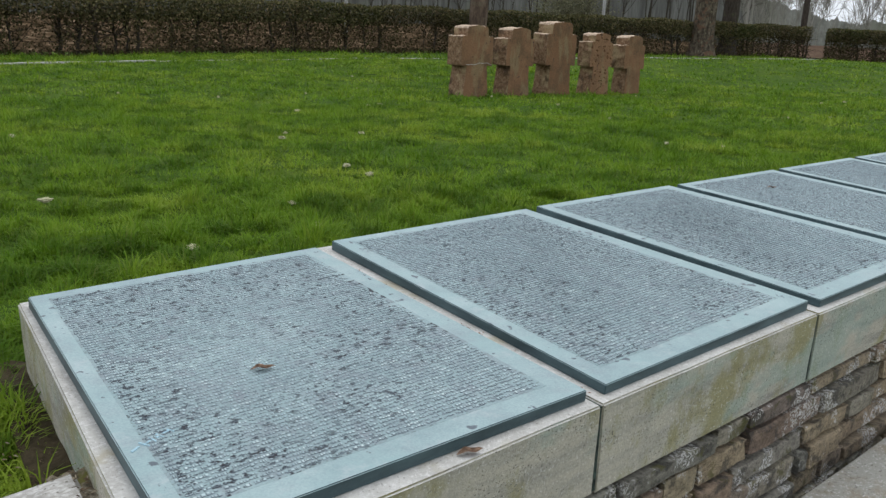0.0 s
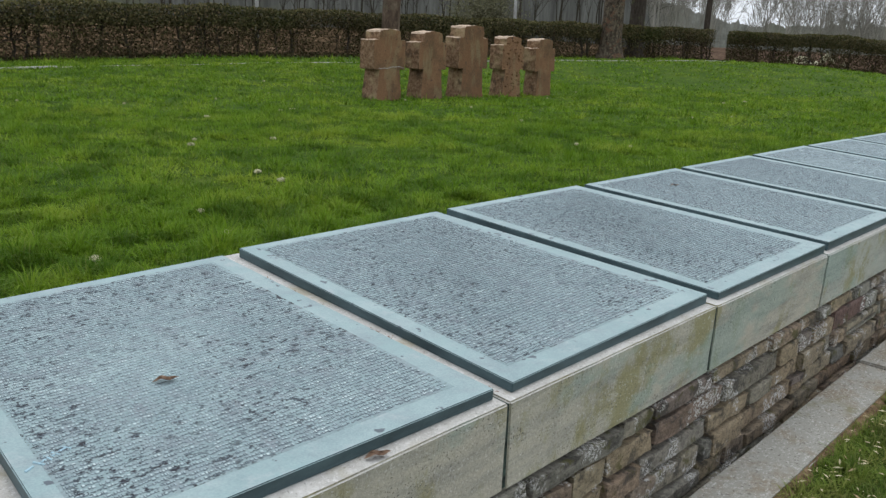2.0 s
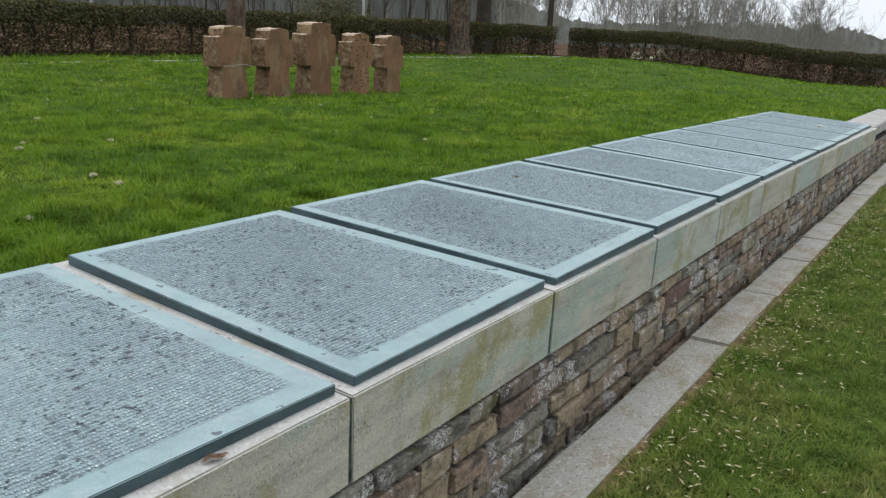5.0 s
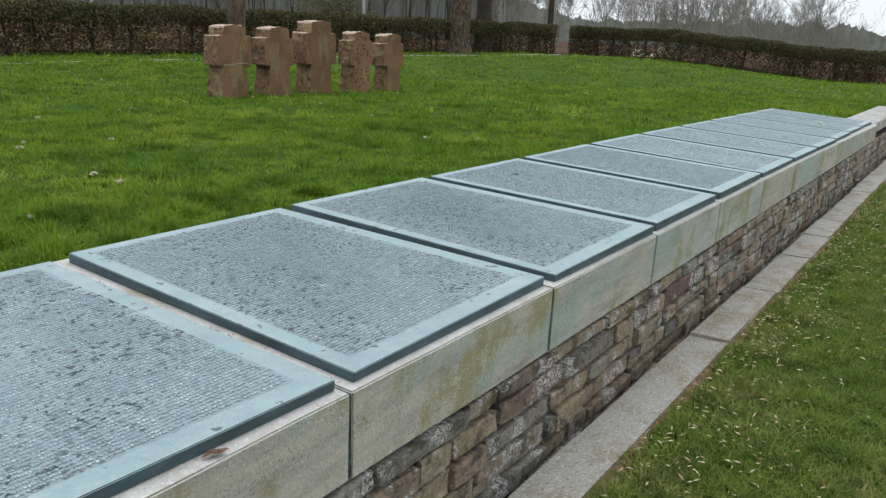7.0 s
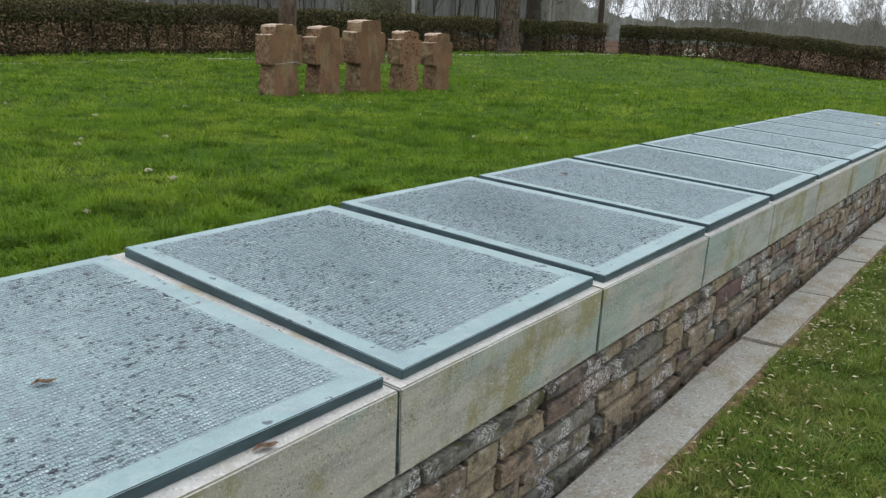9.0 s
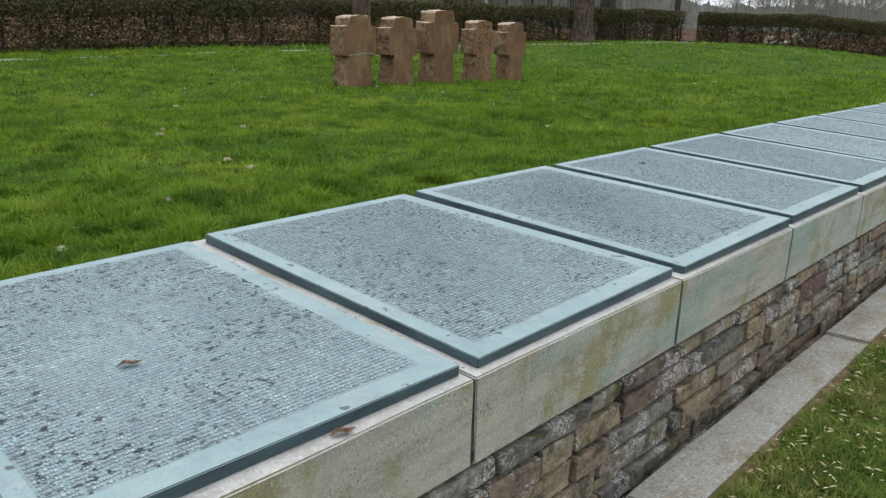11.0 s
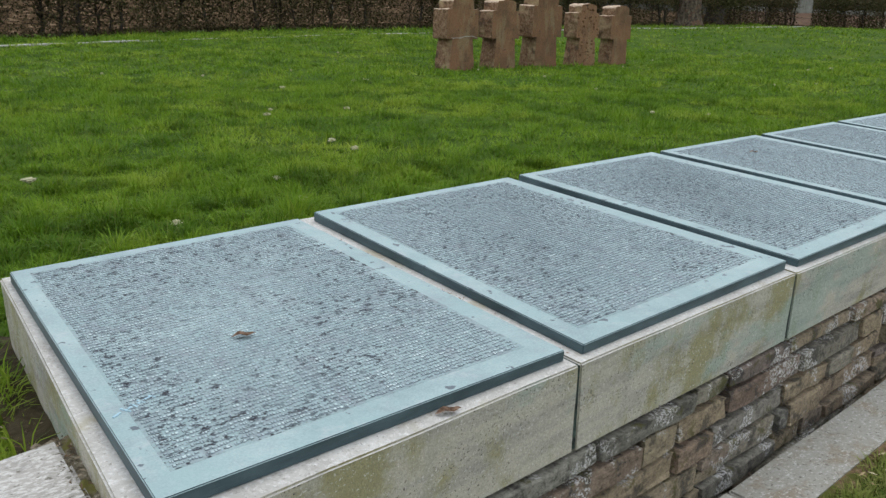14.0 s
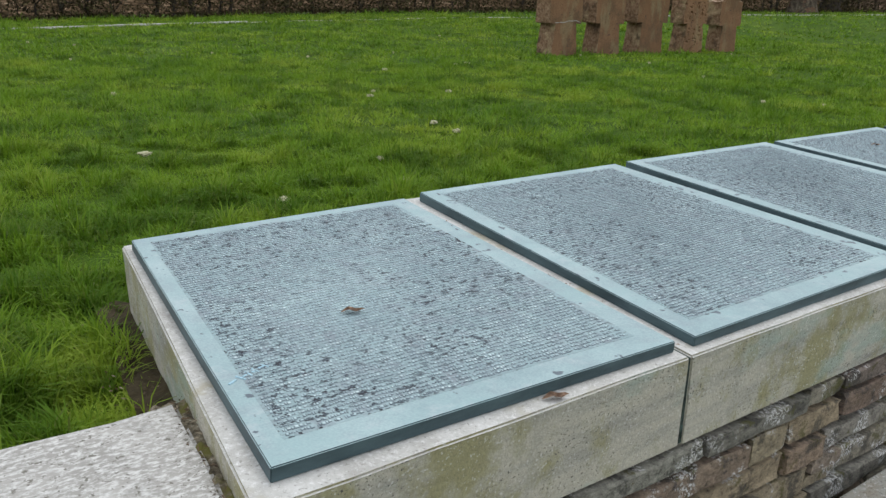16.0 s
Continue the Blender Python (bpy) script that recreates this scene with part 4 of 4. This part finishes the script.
trunk_tree(25.85, 16.35, 0.42, 9.0, 1, "thick flaky-barked bare tree in the lawn near the hedge", FLAKY)
trunk_tree(28.5, 16.9, 0.33, 9.0, 2, "dark bare tree close to the hedge")
trunk_tree(14.6, 16.5, 0.27, 8.0, 3, "slim brown-barked bare tree in the lawn behind the crosses", SMOOTH)
trunk_tree(44.6, 21.9, 0.19, 10.0, 4, "dark bare tree standing beyond the end of the hedge")

# far bare woods, paled by haze put into the twig colour
variants = [bare_tree_mesh(40 + i, 12.0, 0.15, 5 if i < 3 else 4, 0.016) for i in range(7)]
# dark-coloured copies for the left, where the wood's shade is painted
shaded = []
for me in variants:
    me = me.copy()
    me.materials[0] = BARK
    shaded.append(me)
r = np.random.default_rng(9)
for i in range(270):
    deg = r.uniform(2, 30) if i % 5 < 3 else r.uniform(28, 78)
    d = r.uniform(85, 150)
    if 23.0 < deg < 25.5 and d < 135:
        continue
    x, y = d * math.cos(radians(deg)), d * math.sin(radians(deg))
    base = float(np.interp(deg, [2, 8, 12, 20, 27, 34, 78], [-9.5, -8.0, -7.2, -6.4, -4.8, -2, -1])) * d / 110
    ob = new("bare_tree", (shaded if deg > 30 else variants)[int(r.choice([0, 1, 2, 3, 4, 5, 6], p=[0.12, 0.12, 0.12, 0.16, 0.16, 0.16, 0.16]))])
    k = r.uniform(0.7, 1.2) * float(np.interp(deg, [3, 8, 14, 20], [0.36, 0.62, 0.84, 0.95]))
    ob.matrix_world = pose(*site(x, y, base), 0, 0, r.uniform(0, 360)) @ Matrix.Diagonal((0.8 * k, 0.8 * k, 1.12 * k, 1))
    tagged(ob, "leafless grey tree in the distant wood", "tree", "bare trees of the far wood")

# pale spring shrub behind the hedge
n = 9000
q = r.normal(size=(n, 3)) * (0.85, 0.7, 0.62)
q[:, 2] = np.abs(q[:, 2]) * 1.6 + 0.5 + 0.35 * np.sin(q[:, 0] * 4)
bx, by, bz = site(28.4, 25.1)
v, f = leaf_cards(q, 0.055, r, 0.4)
shrub = thing("shrub", pose(bx, by, float(lawn_z(bx, by)) + 0.6), "pale yellow-green spring shrub behind the hedge", "shrub")
soup("foliage", v, f, WILLOW, "thin pale new leaves", "").parent = shrub
pieces = []
for _ in range(14):
    grow(pieces, (r.normal() * 0.2, r.normal() * 0.2, -0.9), (r.normal() * 0.5, r.normal() * 0.5, 1), 1.3, 0.03, 2, r, 4, 0.008)
v, f = joined(pieces)
soup("stems", v, f, BARK, "thin bare stems", "").parent = shrub

# hazy wooded distance, its haze put into the colour
bs = np.radians(np.linspace(-40, 130, 2400))
rows = np.linspace(0, 1, 10)
D = 190
B, S = np.meshgrid(bs, rows)
deg = np.degrees(bs)
base = np.interp(deg, [2, 12, 20, 27, 34, 78], [-20, -16, -14, -10, -6, -4])
jag = np.array([1.4 * noise.noise((q * 60, 9, 0)) + 0.8 * noise.noise((q * 300, 3, 0)) + 0.35 * noise.noise((q * 1100, 5, 0)) + 0.25 * noise.noise((q * 3500, 7, 0)) for q in bs])
tops = base + np.interp(deg, [2, 5, 8, 12, 20, 24, 27, 34, 78], [16.8, 17.2, 18.4, 17.2, 15.0, 12.4, 13.4, 16, 18]) + jag
Zs = (base - 8) + (tops - base + 8) * S
v = np.stack(site(D * np.cos(B), D * np.sin(B), Zs), -1).reshape(-1, 3)
a = np.arange(B.size).reshape(B.shape)
f = np.stack([a[:-1, :-1], a[:-1, 1:], a[1:, 1:], a[1:, :-1]], -1).reshape(-1, 4)
# left of here the backdrop takes the colour with painted shade
left = (np.degrees(B[:-1, :-1]) > 28.5).reshape(-1)
soup("backdrop", v, f[~left], FAR, "hazy grey bare woodland on the horizon", "woodland", "structure")
soup("backdrop", v, f[left], FAR_DARK, "dense woodland in painted shade behind the hedge", "woodland", "structure")


# ---- thin posts behind the hedge ----
def post(x, y, high):
    bm = bmesh.new()
    bmesh.ops.create_cone(bm, cap_ends=True, segments=12, radius1=0.07, radius2=0.05, depth=high)
    bmesh.ops.translate(bm, verts=bm.verts[:], vec=(0, 0, high / 2))
    ob = new("post", mesh_of(bm, POLE, True))
    x, y, _ = site(x, y)
    ob.matrix_world = pose(x, y, float(lawn_z(x, y)))
    return tagged(ob, "thin pale steel post standing behind the hedge", "post", "posts behind the hedge")


post(26.7, 21.8, 6.0)
post(16.2, 25.5, 6.0)


# ---- grass ----
def blades(name, x, y, z, long, wide, r, material, label, a=None, plain=False):
    n = len(x)
    a = r.uniform(0, 2 * np.pi, n) if a is None else a
    lean = r.uniform(0.3, 1.35, n)
    d = np.stack([np.cos(a), np.sin(a), np.zeros(n)], -1)
    s = np.stack([-np.sin(a), np.cos(a), np.zeros(n)], -1) * (wide * r.uniform(0.6, 1.3, n))[:, None]
    p = np.stack([x, y, z], -1)
    L = (long * r.uniform(0.5, 1.25, n))[:, None]
    mid = p + d * L * 0.35 * lean[:, None] + np.array([0, 0, 1]) * L * (0.6 - 0.2 * lean[:, None])
    tip = p + d * L * lean[:, None] * 0.9 + np.array([0, 0, 1]) * L * (1 - 0.5 * lean[:, None])
    if plain:
        v = np.stack([p - s, p + s, tip], 1).reshape(-1, 3)
        return soup(name, v, np.arange(3 * n).reshape(-1, 3), material, label, "grass")
    v = np.stack([p - s, p + s, mid + s * 0.8, tip, mid - s * 0.8], 1).reshape(-1, 3)
    k = np.arange(n)[:, None] * 5
    f = np.concatenate([k + [0, 1, 2], k + [0, 2, 4], k + [4, 2, 3]], 0)
    return soup(name, v, f, material, label, "grass")


def tufted(x, y, seed):
    """A slow uneven field from 0 to 1."""
    return 0.5 + 0.25 * np.sin(x * 5.1 + 2 * np.sin(y * 3.3 + seed)) + 0.25 * np.sin(y * 6.3 + 2 * np.sin(x * 4.1 + seed))


r = np.random.default_rng(21)


def on_lawn(x, y):
    row = (x > END_FRONT + END_LEAN * (y + 0.04) - 0.03) & (x < 12.1) & (y < 1.435)
    return ~row & (y > 0.57) 


def mound(x, y):
    """Uneven growth of the upper lawn, 0 in the hollows to 1 on the tussocks."""
    a = np.sin(x * 9.1 + 2.3 * np.sin(y * 4.7) + 1.7 * np.sin(x * 2.3 + 1)) * np.sin(y * 8.3 + 2.1 * np.sin(x * 5.3) + 1.9 * np.sin(y * 1.9))
    b = np.sin(x * 3.7 + 1.9 * np.sin(y * 2.9 + 2)) * np.sin(y * 4.3 + 1.6 * np.sin(x * 2.1))
    return np.clip(0.45 + 0.38 * a + 0.30 * b, 0, 1.1)


def clumps(cx, cy, each, spread, long, wide, label, material=None, floor=lawn_z, allow=None):
    """Grass in tufts: blades fan out from each middle, tallest there."""
    n = len(cx) * each
    size = np.repeat(r.uniform(0.45, 1.7, len(cx)), each)
    a = r.uniform(0, 2 * np.pi, n)
    d = np.abs(r.normal(0, 1, n)) * spread * size
    x, y = np.repeat(cx, each) + d * np.cos(a), np.repeat(cy, each) + d * np.sin(a)
    keep = allow(x, y) if allow else np.ones(n, bool)
    x, y, a, d, size = x[keep], y[keep], a[keep], d[keep], size[keep]
    tall = long * size * np.clip(1.15 - 0.45 * d / (spread * size), 0.4, 1.2)
    rise = 0.0
    if floor is lawn_z:
        rise = mound(x, y)
        tall, rise = tall * (0.45 + 1.15 * rise), rise * 0.035
    return blades("grass", x, y, floor(x, y) - 0.012 + rise, tall, wide, r, material or BLADE, label, a + r.normal(0, 0.9, len(a)), wide > 0.004)


def turf(x, y):
    stone = END_FRONT + END_LEAN * (y + 0.04)
    beside = (x > stone - 0.02 - 0.035 * np.clip((1.25 - y) / 0.7, 0, 1) - 0.025 * np.sin(y * 11) - 0.02 * np.sin(y * 29)) & (y < 1.46) & (x < 12.1)
    return on_lawn(x, y) & (y < 19.0 - 0.06 * x) & ((x - 34.2) * 18.35 + (y - 14.85) * 10.2 < 0) & ~(beside & (r.random(len(x)) > 0.28))


for tufts, each, r0, r1, spread, long, wide in (
    (1900, 95, 2.2, 6.0, 0.085, 0.075, 0.0026),
    (3600, 48, 6.0, 12.0, 0.11, 0.085, 0.0048),
    (4600, 30, 12.0, 22.0, 0.16, 0.09, 0.0095),
    (5200, 13, 22.0, 44.0, 0.28, 0.095, 0.0200),
):
    d = np.sqrt(r.uniform(r0 * r0, r1 * r1, tufts))
    a = np.radians(r.uniform(-3, 108, tufts))
    clumps(d * np.cos(a) - 1.7, d * np.sin(a) - 1.3, each, spread, long, wide, "lush green tufted lawn grass", allow=turf)
for n, r0, r1, long, wide in ((120000, 2.2, 6.0, 0.045, 0.0028), (120000, 6.0, 12.0, 0.055, 0.0055), (70000, 12.0, 22.0, 0.06, 0.012), (40000, 22.0, 44.0, 0.07, 0.024)):
    d = np.sqrt(r.uniform(r0 * r0, r1 * r1, n))
    a = np.radians(r.uniform(-3, 108, n))
    x, y = d * np.cos(a) - 1.7, d * np.sin(a) - 1.3
    keep = turf(x, y)
    x, y = x[keep], y[keep]
    blades("grass", x, y, lawn_z(x, y) - 0.008 + 0.03 * mound(x, y), long * (0.6 + 0.8 * mound(x, y)), wide, r, BLADE, "short green lawn grass between the tufts", plain=wide > 0.004)
cx, cy = r.uniform(-3.6, -1.1, 760), r.uniform(0.5, 2.6, 760)
clumps(cx, cy, 110, 0.075, 0.085, 0.0026, "lush green tufted lawn grass", allow=turf)
# lower lawn before the kerb
n = 170000
x, y = -0.3 + 10.5 * r.uniform(0, 1, n) ** 1.3, -0.35 - r.uniform(0, 1, n) ** 1.15 * 2.6
t = tufted(x * 1.4, y * 1.4, 2)
keep = r.random(n) < 0.30 + 0.75 * t
x, y, t = x[keep], y[keep], t[keep]
blades("grass", x, y, front_z(x) - 0.003, 0.050 * (0.6 + 0.6 * t), 0.0030, r, FBLADE, "short trodden grass with dry bits", plain=True)


cx, cy = -0.3 + 10 * r.uniform(0, 1, 3200) ** 1.3, -0.385 - r.uniform(0, 1, 3200) ** 1.1 * 2.5
clumps(cx, cy, 60, 0.05, 0.062, 0.0026, "short trodden tufts of grass with dry blades", FBLADE, lambda x, y: front_z(x), lambda x, y: y < -0.345)


# the lawns go on behind and beside the viewer
n = 150000
x, y = r.uniform(-5.2, -0.2, n), -0.325 - r.uniform(0, 3.2, n)
t = tufted(x * 1.4, y * 1.4, 2)
keep = r.random(n) < 0.30 + 0.75 * t
x, y, t = x[keep], y[keep], t[keep]
blades("grass", x, y, front_z(x) - 0.003, 0.052 * (0.6 + 0.6 * t), 0.0036, r, FBLADE, "short trodden grass with dry bits", plain=True)
n = 90000
x, y = r.uniform(-0.2, 12, n), -2.7 - r.uniform(0, 2.5, n)
blades("grass", x, y, front_z(x) - 0.003, 0.055, 0.005, r, FBLADE, "short trodden grass with dry bits", plain=True)
n = 120000
x, y = r.uniform(-7, -1.3, n), r.uniform(0.58, 8, n)
keep = turf(x, y)
x, y = x[keep], y[keep]
blades("grass", x, y, lawn_z(x, y) - 0.008 + 0.03 * mound(x, y), 0.06 * (0.6 + 0.8 * mound(x, y)), 0.005, r, BLADE, "short green lawn grass between the tufts", plain=True)


# ---- bare soil along the end of the row ----
v, f = grid(np.linspace(-0.085, 0.03, 10), np.linspace(-0.05, 1.46, 40), lambda X, Y: lawn_z(X, Y) + 0.026 + 0.008 * np.sin(X * 61) * np.sin(Y * 33) - 0.6 * np.clip(-X - 0.07, 0, 1))
v[:, 0] += END_FRONT + END_LEAN * (v[:, 1] + 0.04)
soup("soil_strip", v, f, SOIL, "dark bare soil strip beside the stone", "soil", "structure")


v, f = grid(np.linspace(-2.5, 12, 420), np.linspace(0, 1, 5), lambda X, Y: front_z(X) + 0.016 - 0.03 * Y ** 2)
v[:, 1] = -0.335 - v[:, 1] * (0.055 + 0.018 * np.sin(v[:, 0] * 7) + 0.014 * np.sin(v[:, 0] * 19.0 + 2) + 0.008 * np.sin(v[:, 0] * 47))
soup("soil_fringe", v, f, FRINGE, "rusty brown soil fringe between kerb and grass", "soil", "structure")


# ---- small litter ----
def scales(name, x, y, z, size, r, material, label):
    n = len(x)
    a = r.uniform(0, np.pi, n)
    d = np.stack([np.cos(a), np.sin(a), r.uniform(-0.3, 0.3, n)], -1)
    s = np.stack([-np.sin(a), np.cos(a), r.uniform(-0.3, 0.3, n)], -1)
    L = (size * r.uniform(0.6, 1.4, n))[:, None]
    p = np.stack([x, y, z], -1)
    v = np.stack([p - d * L, p - s * L * 0.19 + [0, 0, 0.003], p + d * L, p + s * L * 0.19], 1).reshape(-1, 3)
    return soup(name, v, np.arange(4 * n).reshape(-1, 4), material, label, "plant litter")


n = 1100
drift = r.integers(0, 90, n)
x = r.uniform(0.3, 9.0, 90)[drift] + r.normal(0, 0.26, n)
y = -0.36 - np.abs(r.gamma(0.8, 0.30, 90)[drift] + r.normal(0, 0.16, n))
scales("fallen_scales", x, y, front_z(x) + 0.024, 0.0145, r, PETAL, "pale dry bud scales scattered on the grass")


def daisy_mesh(r):
    """A low crumpled cushion of small cream petals."""
    bm = bmesh.new()
    bmesh.ops.create_icosphere(bm, subdivisions=3, radius=0.03, matrix=Matrix.Diagonal((1.3, 1.0, 0.5, 1)))
    for v in bm.verts:
        v.co *= r.uniform(0.45, 1.35)
        v.co.z += 0.032
    return mesh_of(bm, FLOWER)


heads = [daisy_mesh(r) for _ in range(5)]
PATCHES = [(-0.4, 3.77), (0.7, 2.9), (3.04, 5.56), (1.69, 3.51), (1.75, 3.9), (4.95, 7.87), (-0.18, 2.29), (2.15, 5.57), (0.52, 2.34), (0.1, 6.49), (5.52, 3.64), (5.92, 3.23), (13.82, 5.93), (14.41, 5.76), (7.34, 12.04), (3.49, 7.56), (4.7, 7.78)]
for i in range(34):
    x, y, _ = site(*PATCHES[i]) if i < len(PATCHES) else (r.uniform(0, 15), r.uniform(2.5, 13), 0)
    k = r.uniform(0.65, 1.05) if i < len(PATCHES) else r.uniform(0.35, 0.6)
    ob = new("daisy_clump", heads[i % 5])
    ob.matrix_world = pose(x, y, float(lawn_z(x, y) + 0.025 * mound(x, y)), 0, 0, r.uniform(0, 360)) @ Matrix.Diagonal((k, k, 0.9, 1))
    tagged(ob, "small pale clump of daisies in the lawn", "flowers", "daisies in the lawn")


def dry_leaf_thing(at, turn, long, label):
    bm = bmesh.new()
    n = 8
    rows = []
    for i in range(n + 1):
        q = i / n
        w = long * 0.17 * math.sin(math.pi * min(q * 0.95 + 0.03, 1)) + 0.0006
        z = 0.003 + 0.006 * math.sin(q * 5) ** 2
        rows.append([bm.verts.new(((q - 0.5) * long, s * w, z + abs(s) * w * 0.5)) for s in (-1, 0, 1)])
    for a, b in zip(rows, rows[1:]):
        for s in range(2):
            bm.faces.new((a[s], a[s + 1], b[s + 1], b[s]))
    bmesh.ops.solidify(bm, geom=bm.faces[:], thickness=0.0008)
    ob = new("dry_leaf", mesh_of(bm, DRY, True))
    ob.matrix_world = ROW @ pose(*at, 0, 0, turn)
    return tagged(ob, label, "leaf", "dry leaves on the stone")


dry_leaf_thing((-0.777, 0.532, 0.0015), -20, 0.062, "curled brown dry leaf lying on a bronze plate")
dry_leaf_thing((-0.585, -0.012, -0.033), -18, 0.065, "curled brown dry leaf lying on the stone ledge")
dry_leaf_thing((2.90, 1.06, 0.012), -30, 0.06, "curled brown dry leaf lying on a bronze plate")


# faint blue chalk strokes on the first plate
mark = thing("chalk_mark", ROW @ pose(-1.128, 0.372, 0.0020, 0, 0, 21), "faint pale blue chalk marks on a bronze plate", "chalk mark")
for at, wide, high, turn in ((-0.038, 0.005, 0.026, 8), (-0.026, 0.014, 0.005, 4), (-0.014, 0.005, 0.024, -12), (0.001, 0.013, 0.006, 10), (0.006, 0.005, 0.022, 2), (0.024, 0.016, 0.005, -6), (0.034, 0.005, 0.024, 14), (-0.062, 0.024, 0.006, 6)):
    bm = block(-wide / 2, wide / 2, -high / 2, high / 2, -0.0035, 0.0, 0.001, 1)
    part("stroke", bm, CHALK, mark).matrix_local = pose(at, 0, 0, 0, 0, turn)


# pale heap behind the far hedge
hx, hy, _ = site(37.0, 12.8)
heap = thing("stone_heap", pose(hx, hy, float(lawn_z(hx, hy)), 0, 0, -60), "heap of pale white stones behind the far hedge", "stone heap")
for _ in range(26):
    bm = bmesh.new()
    bmesh.ops.create_icosphere(bm, subdivisions=1, radius=r.uniform(0.10, 0.18), matrix=Matrix.Translation((r.normal() * 0.9, r.normal() * 0.3, abs(r.normal()) * 0.22 + 0.05)))
    part("stone", bm, FLOWER, heap)

# soil, moss and grit in the gap between slab and coping
v, f = grid(np.linspace(-0.075, 0.012, 8), np.linspace(-0.03, 0.55, 30), lambda X, Y: SLAB_Z + 0.008 * np.sin(X * 170 + Y * 40) * np.sin(Y * 90))
v[:, 0] += END_FRONT + END_LEAN * (v[:, 1] + 0.04)
soup("joint_fill", v, f, MOSS, "mossy grit filling the gap between slab and coping", "grit", "structure")
n = 170
y = r.uniform(0.1, 1.4, n)
x = END_FRONT + END_LEAN * (y + 0.04) - r.uniform(0.005, 1, n) * np.where(y < 0.55, 0.04, 0.14)
scales("leaf_bits", x, y, np.where(y < 0.55, SLAB_Z + 0.012, lawn_z(x, y) + 0.040), 0.0075, r, LITTER_BIT, "brown leaf bits lying on the soil beside the stone")


# leaf crumbs and grit caught between the plates, and a pebble on the last one
crumbs = []
for gap, many in ((-0.115, 90), (1.152, 50), (2.365, 30)):
    n = many
    y = 1.40 * r.uniform(0, 1, n) ** 0.6 - 0.02
    x = gap + (0.08 * y / 1.4 if gap < 0 else 0) + r.normal(0, 0.016, n)
    crumbs.append(np.stack([x, y, np.full(n, -0.031)], -1))
q = np.concatenate(crumbs) @ np.array(ROW.to_3x3()).T + np.array(ROW.translation)
scales("leaf_crumbs", q[:, 0], q[:, 1], q[:, 2], 0.007, r, DRY, "brown leaf crumbs caught in the gaps between plates")
bm = bmesh.new()
bmesh.ops.create_icosphere(bm, subdivisions=2, radius=0.03, matrix=Matrix.Diagonal((1.4, 1.0, 0.5, 1)))
roughen(bm, 0.008, 30, 2)
ob = new("pebble", mesh_of(bm, FLOWER))
ob.matrix_world = ROW @ pose(10.12, 0.46, sag(10.12) + 0.016)
tagged(ob, "small pale pebble lying on a bronze plate", "pebble")
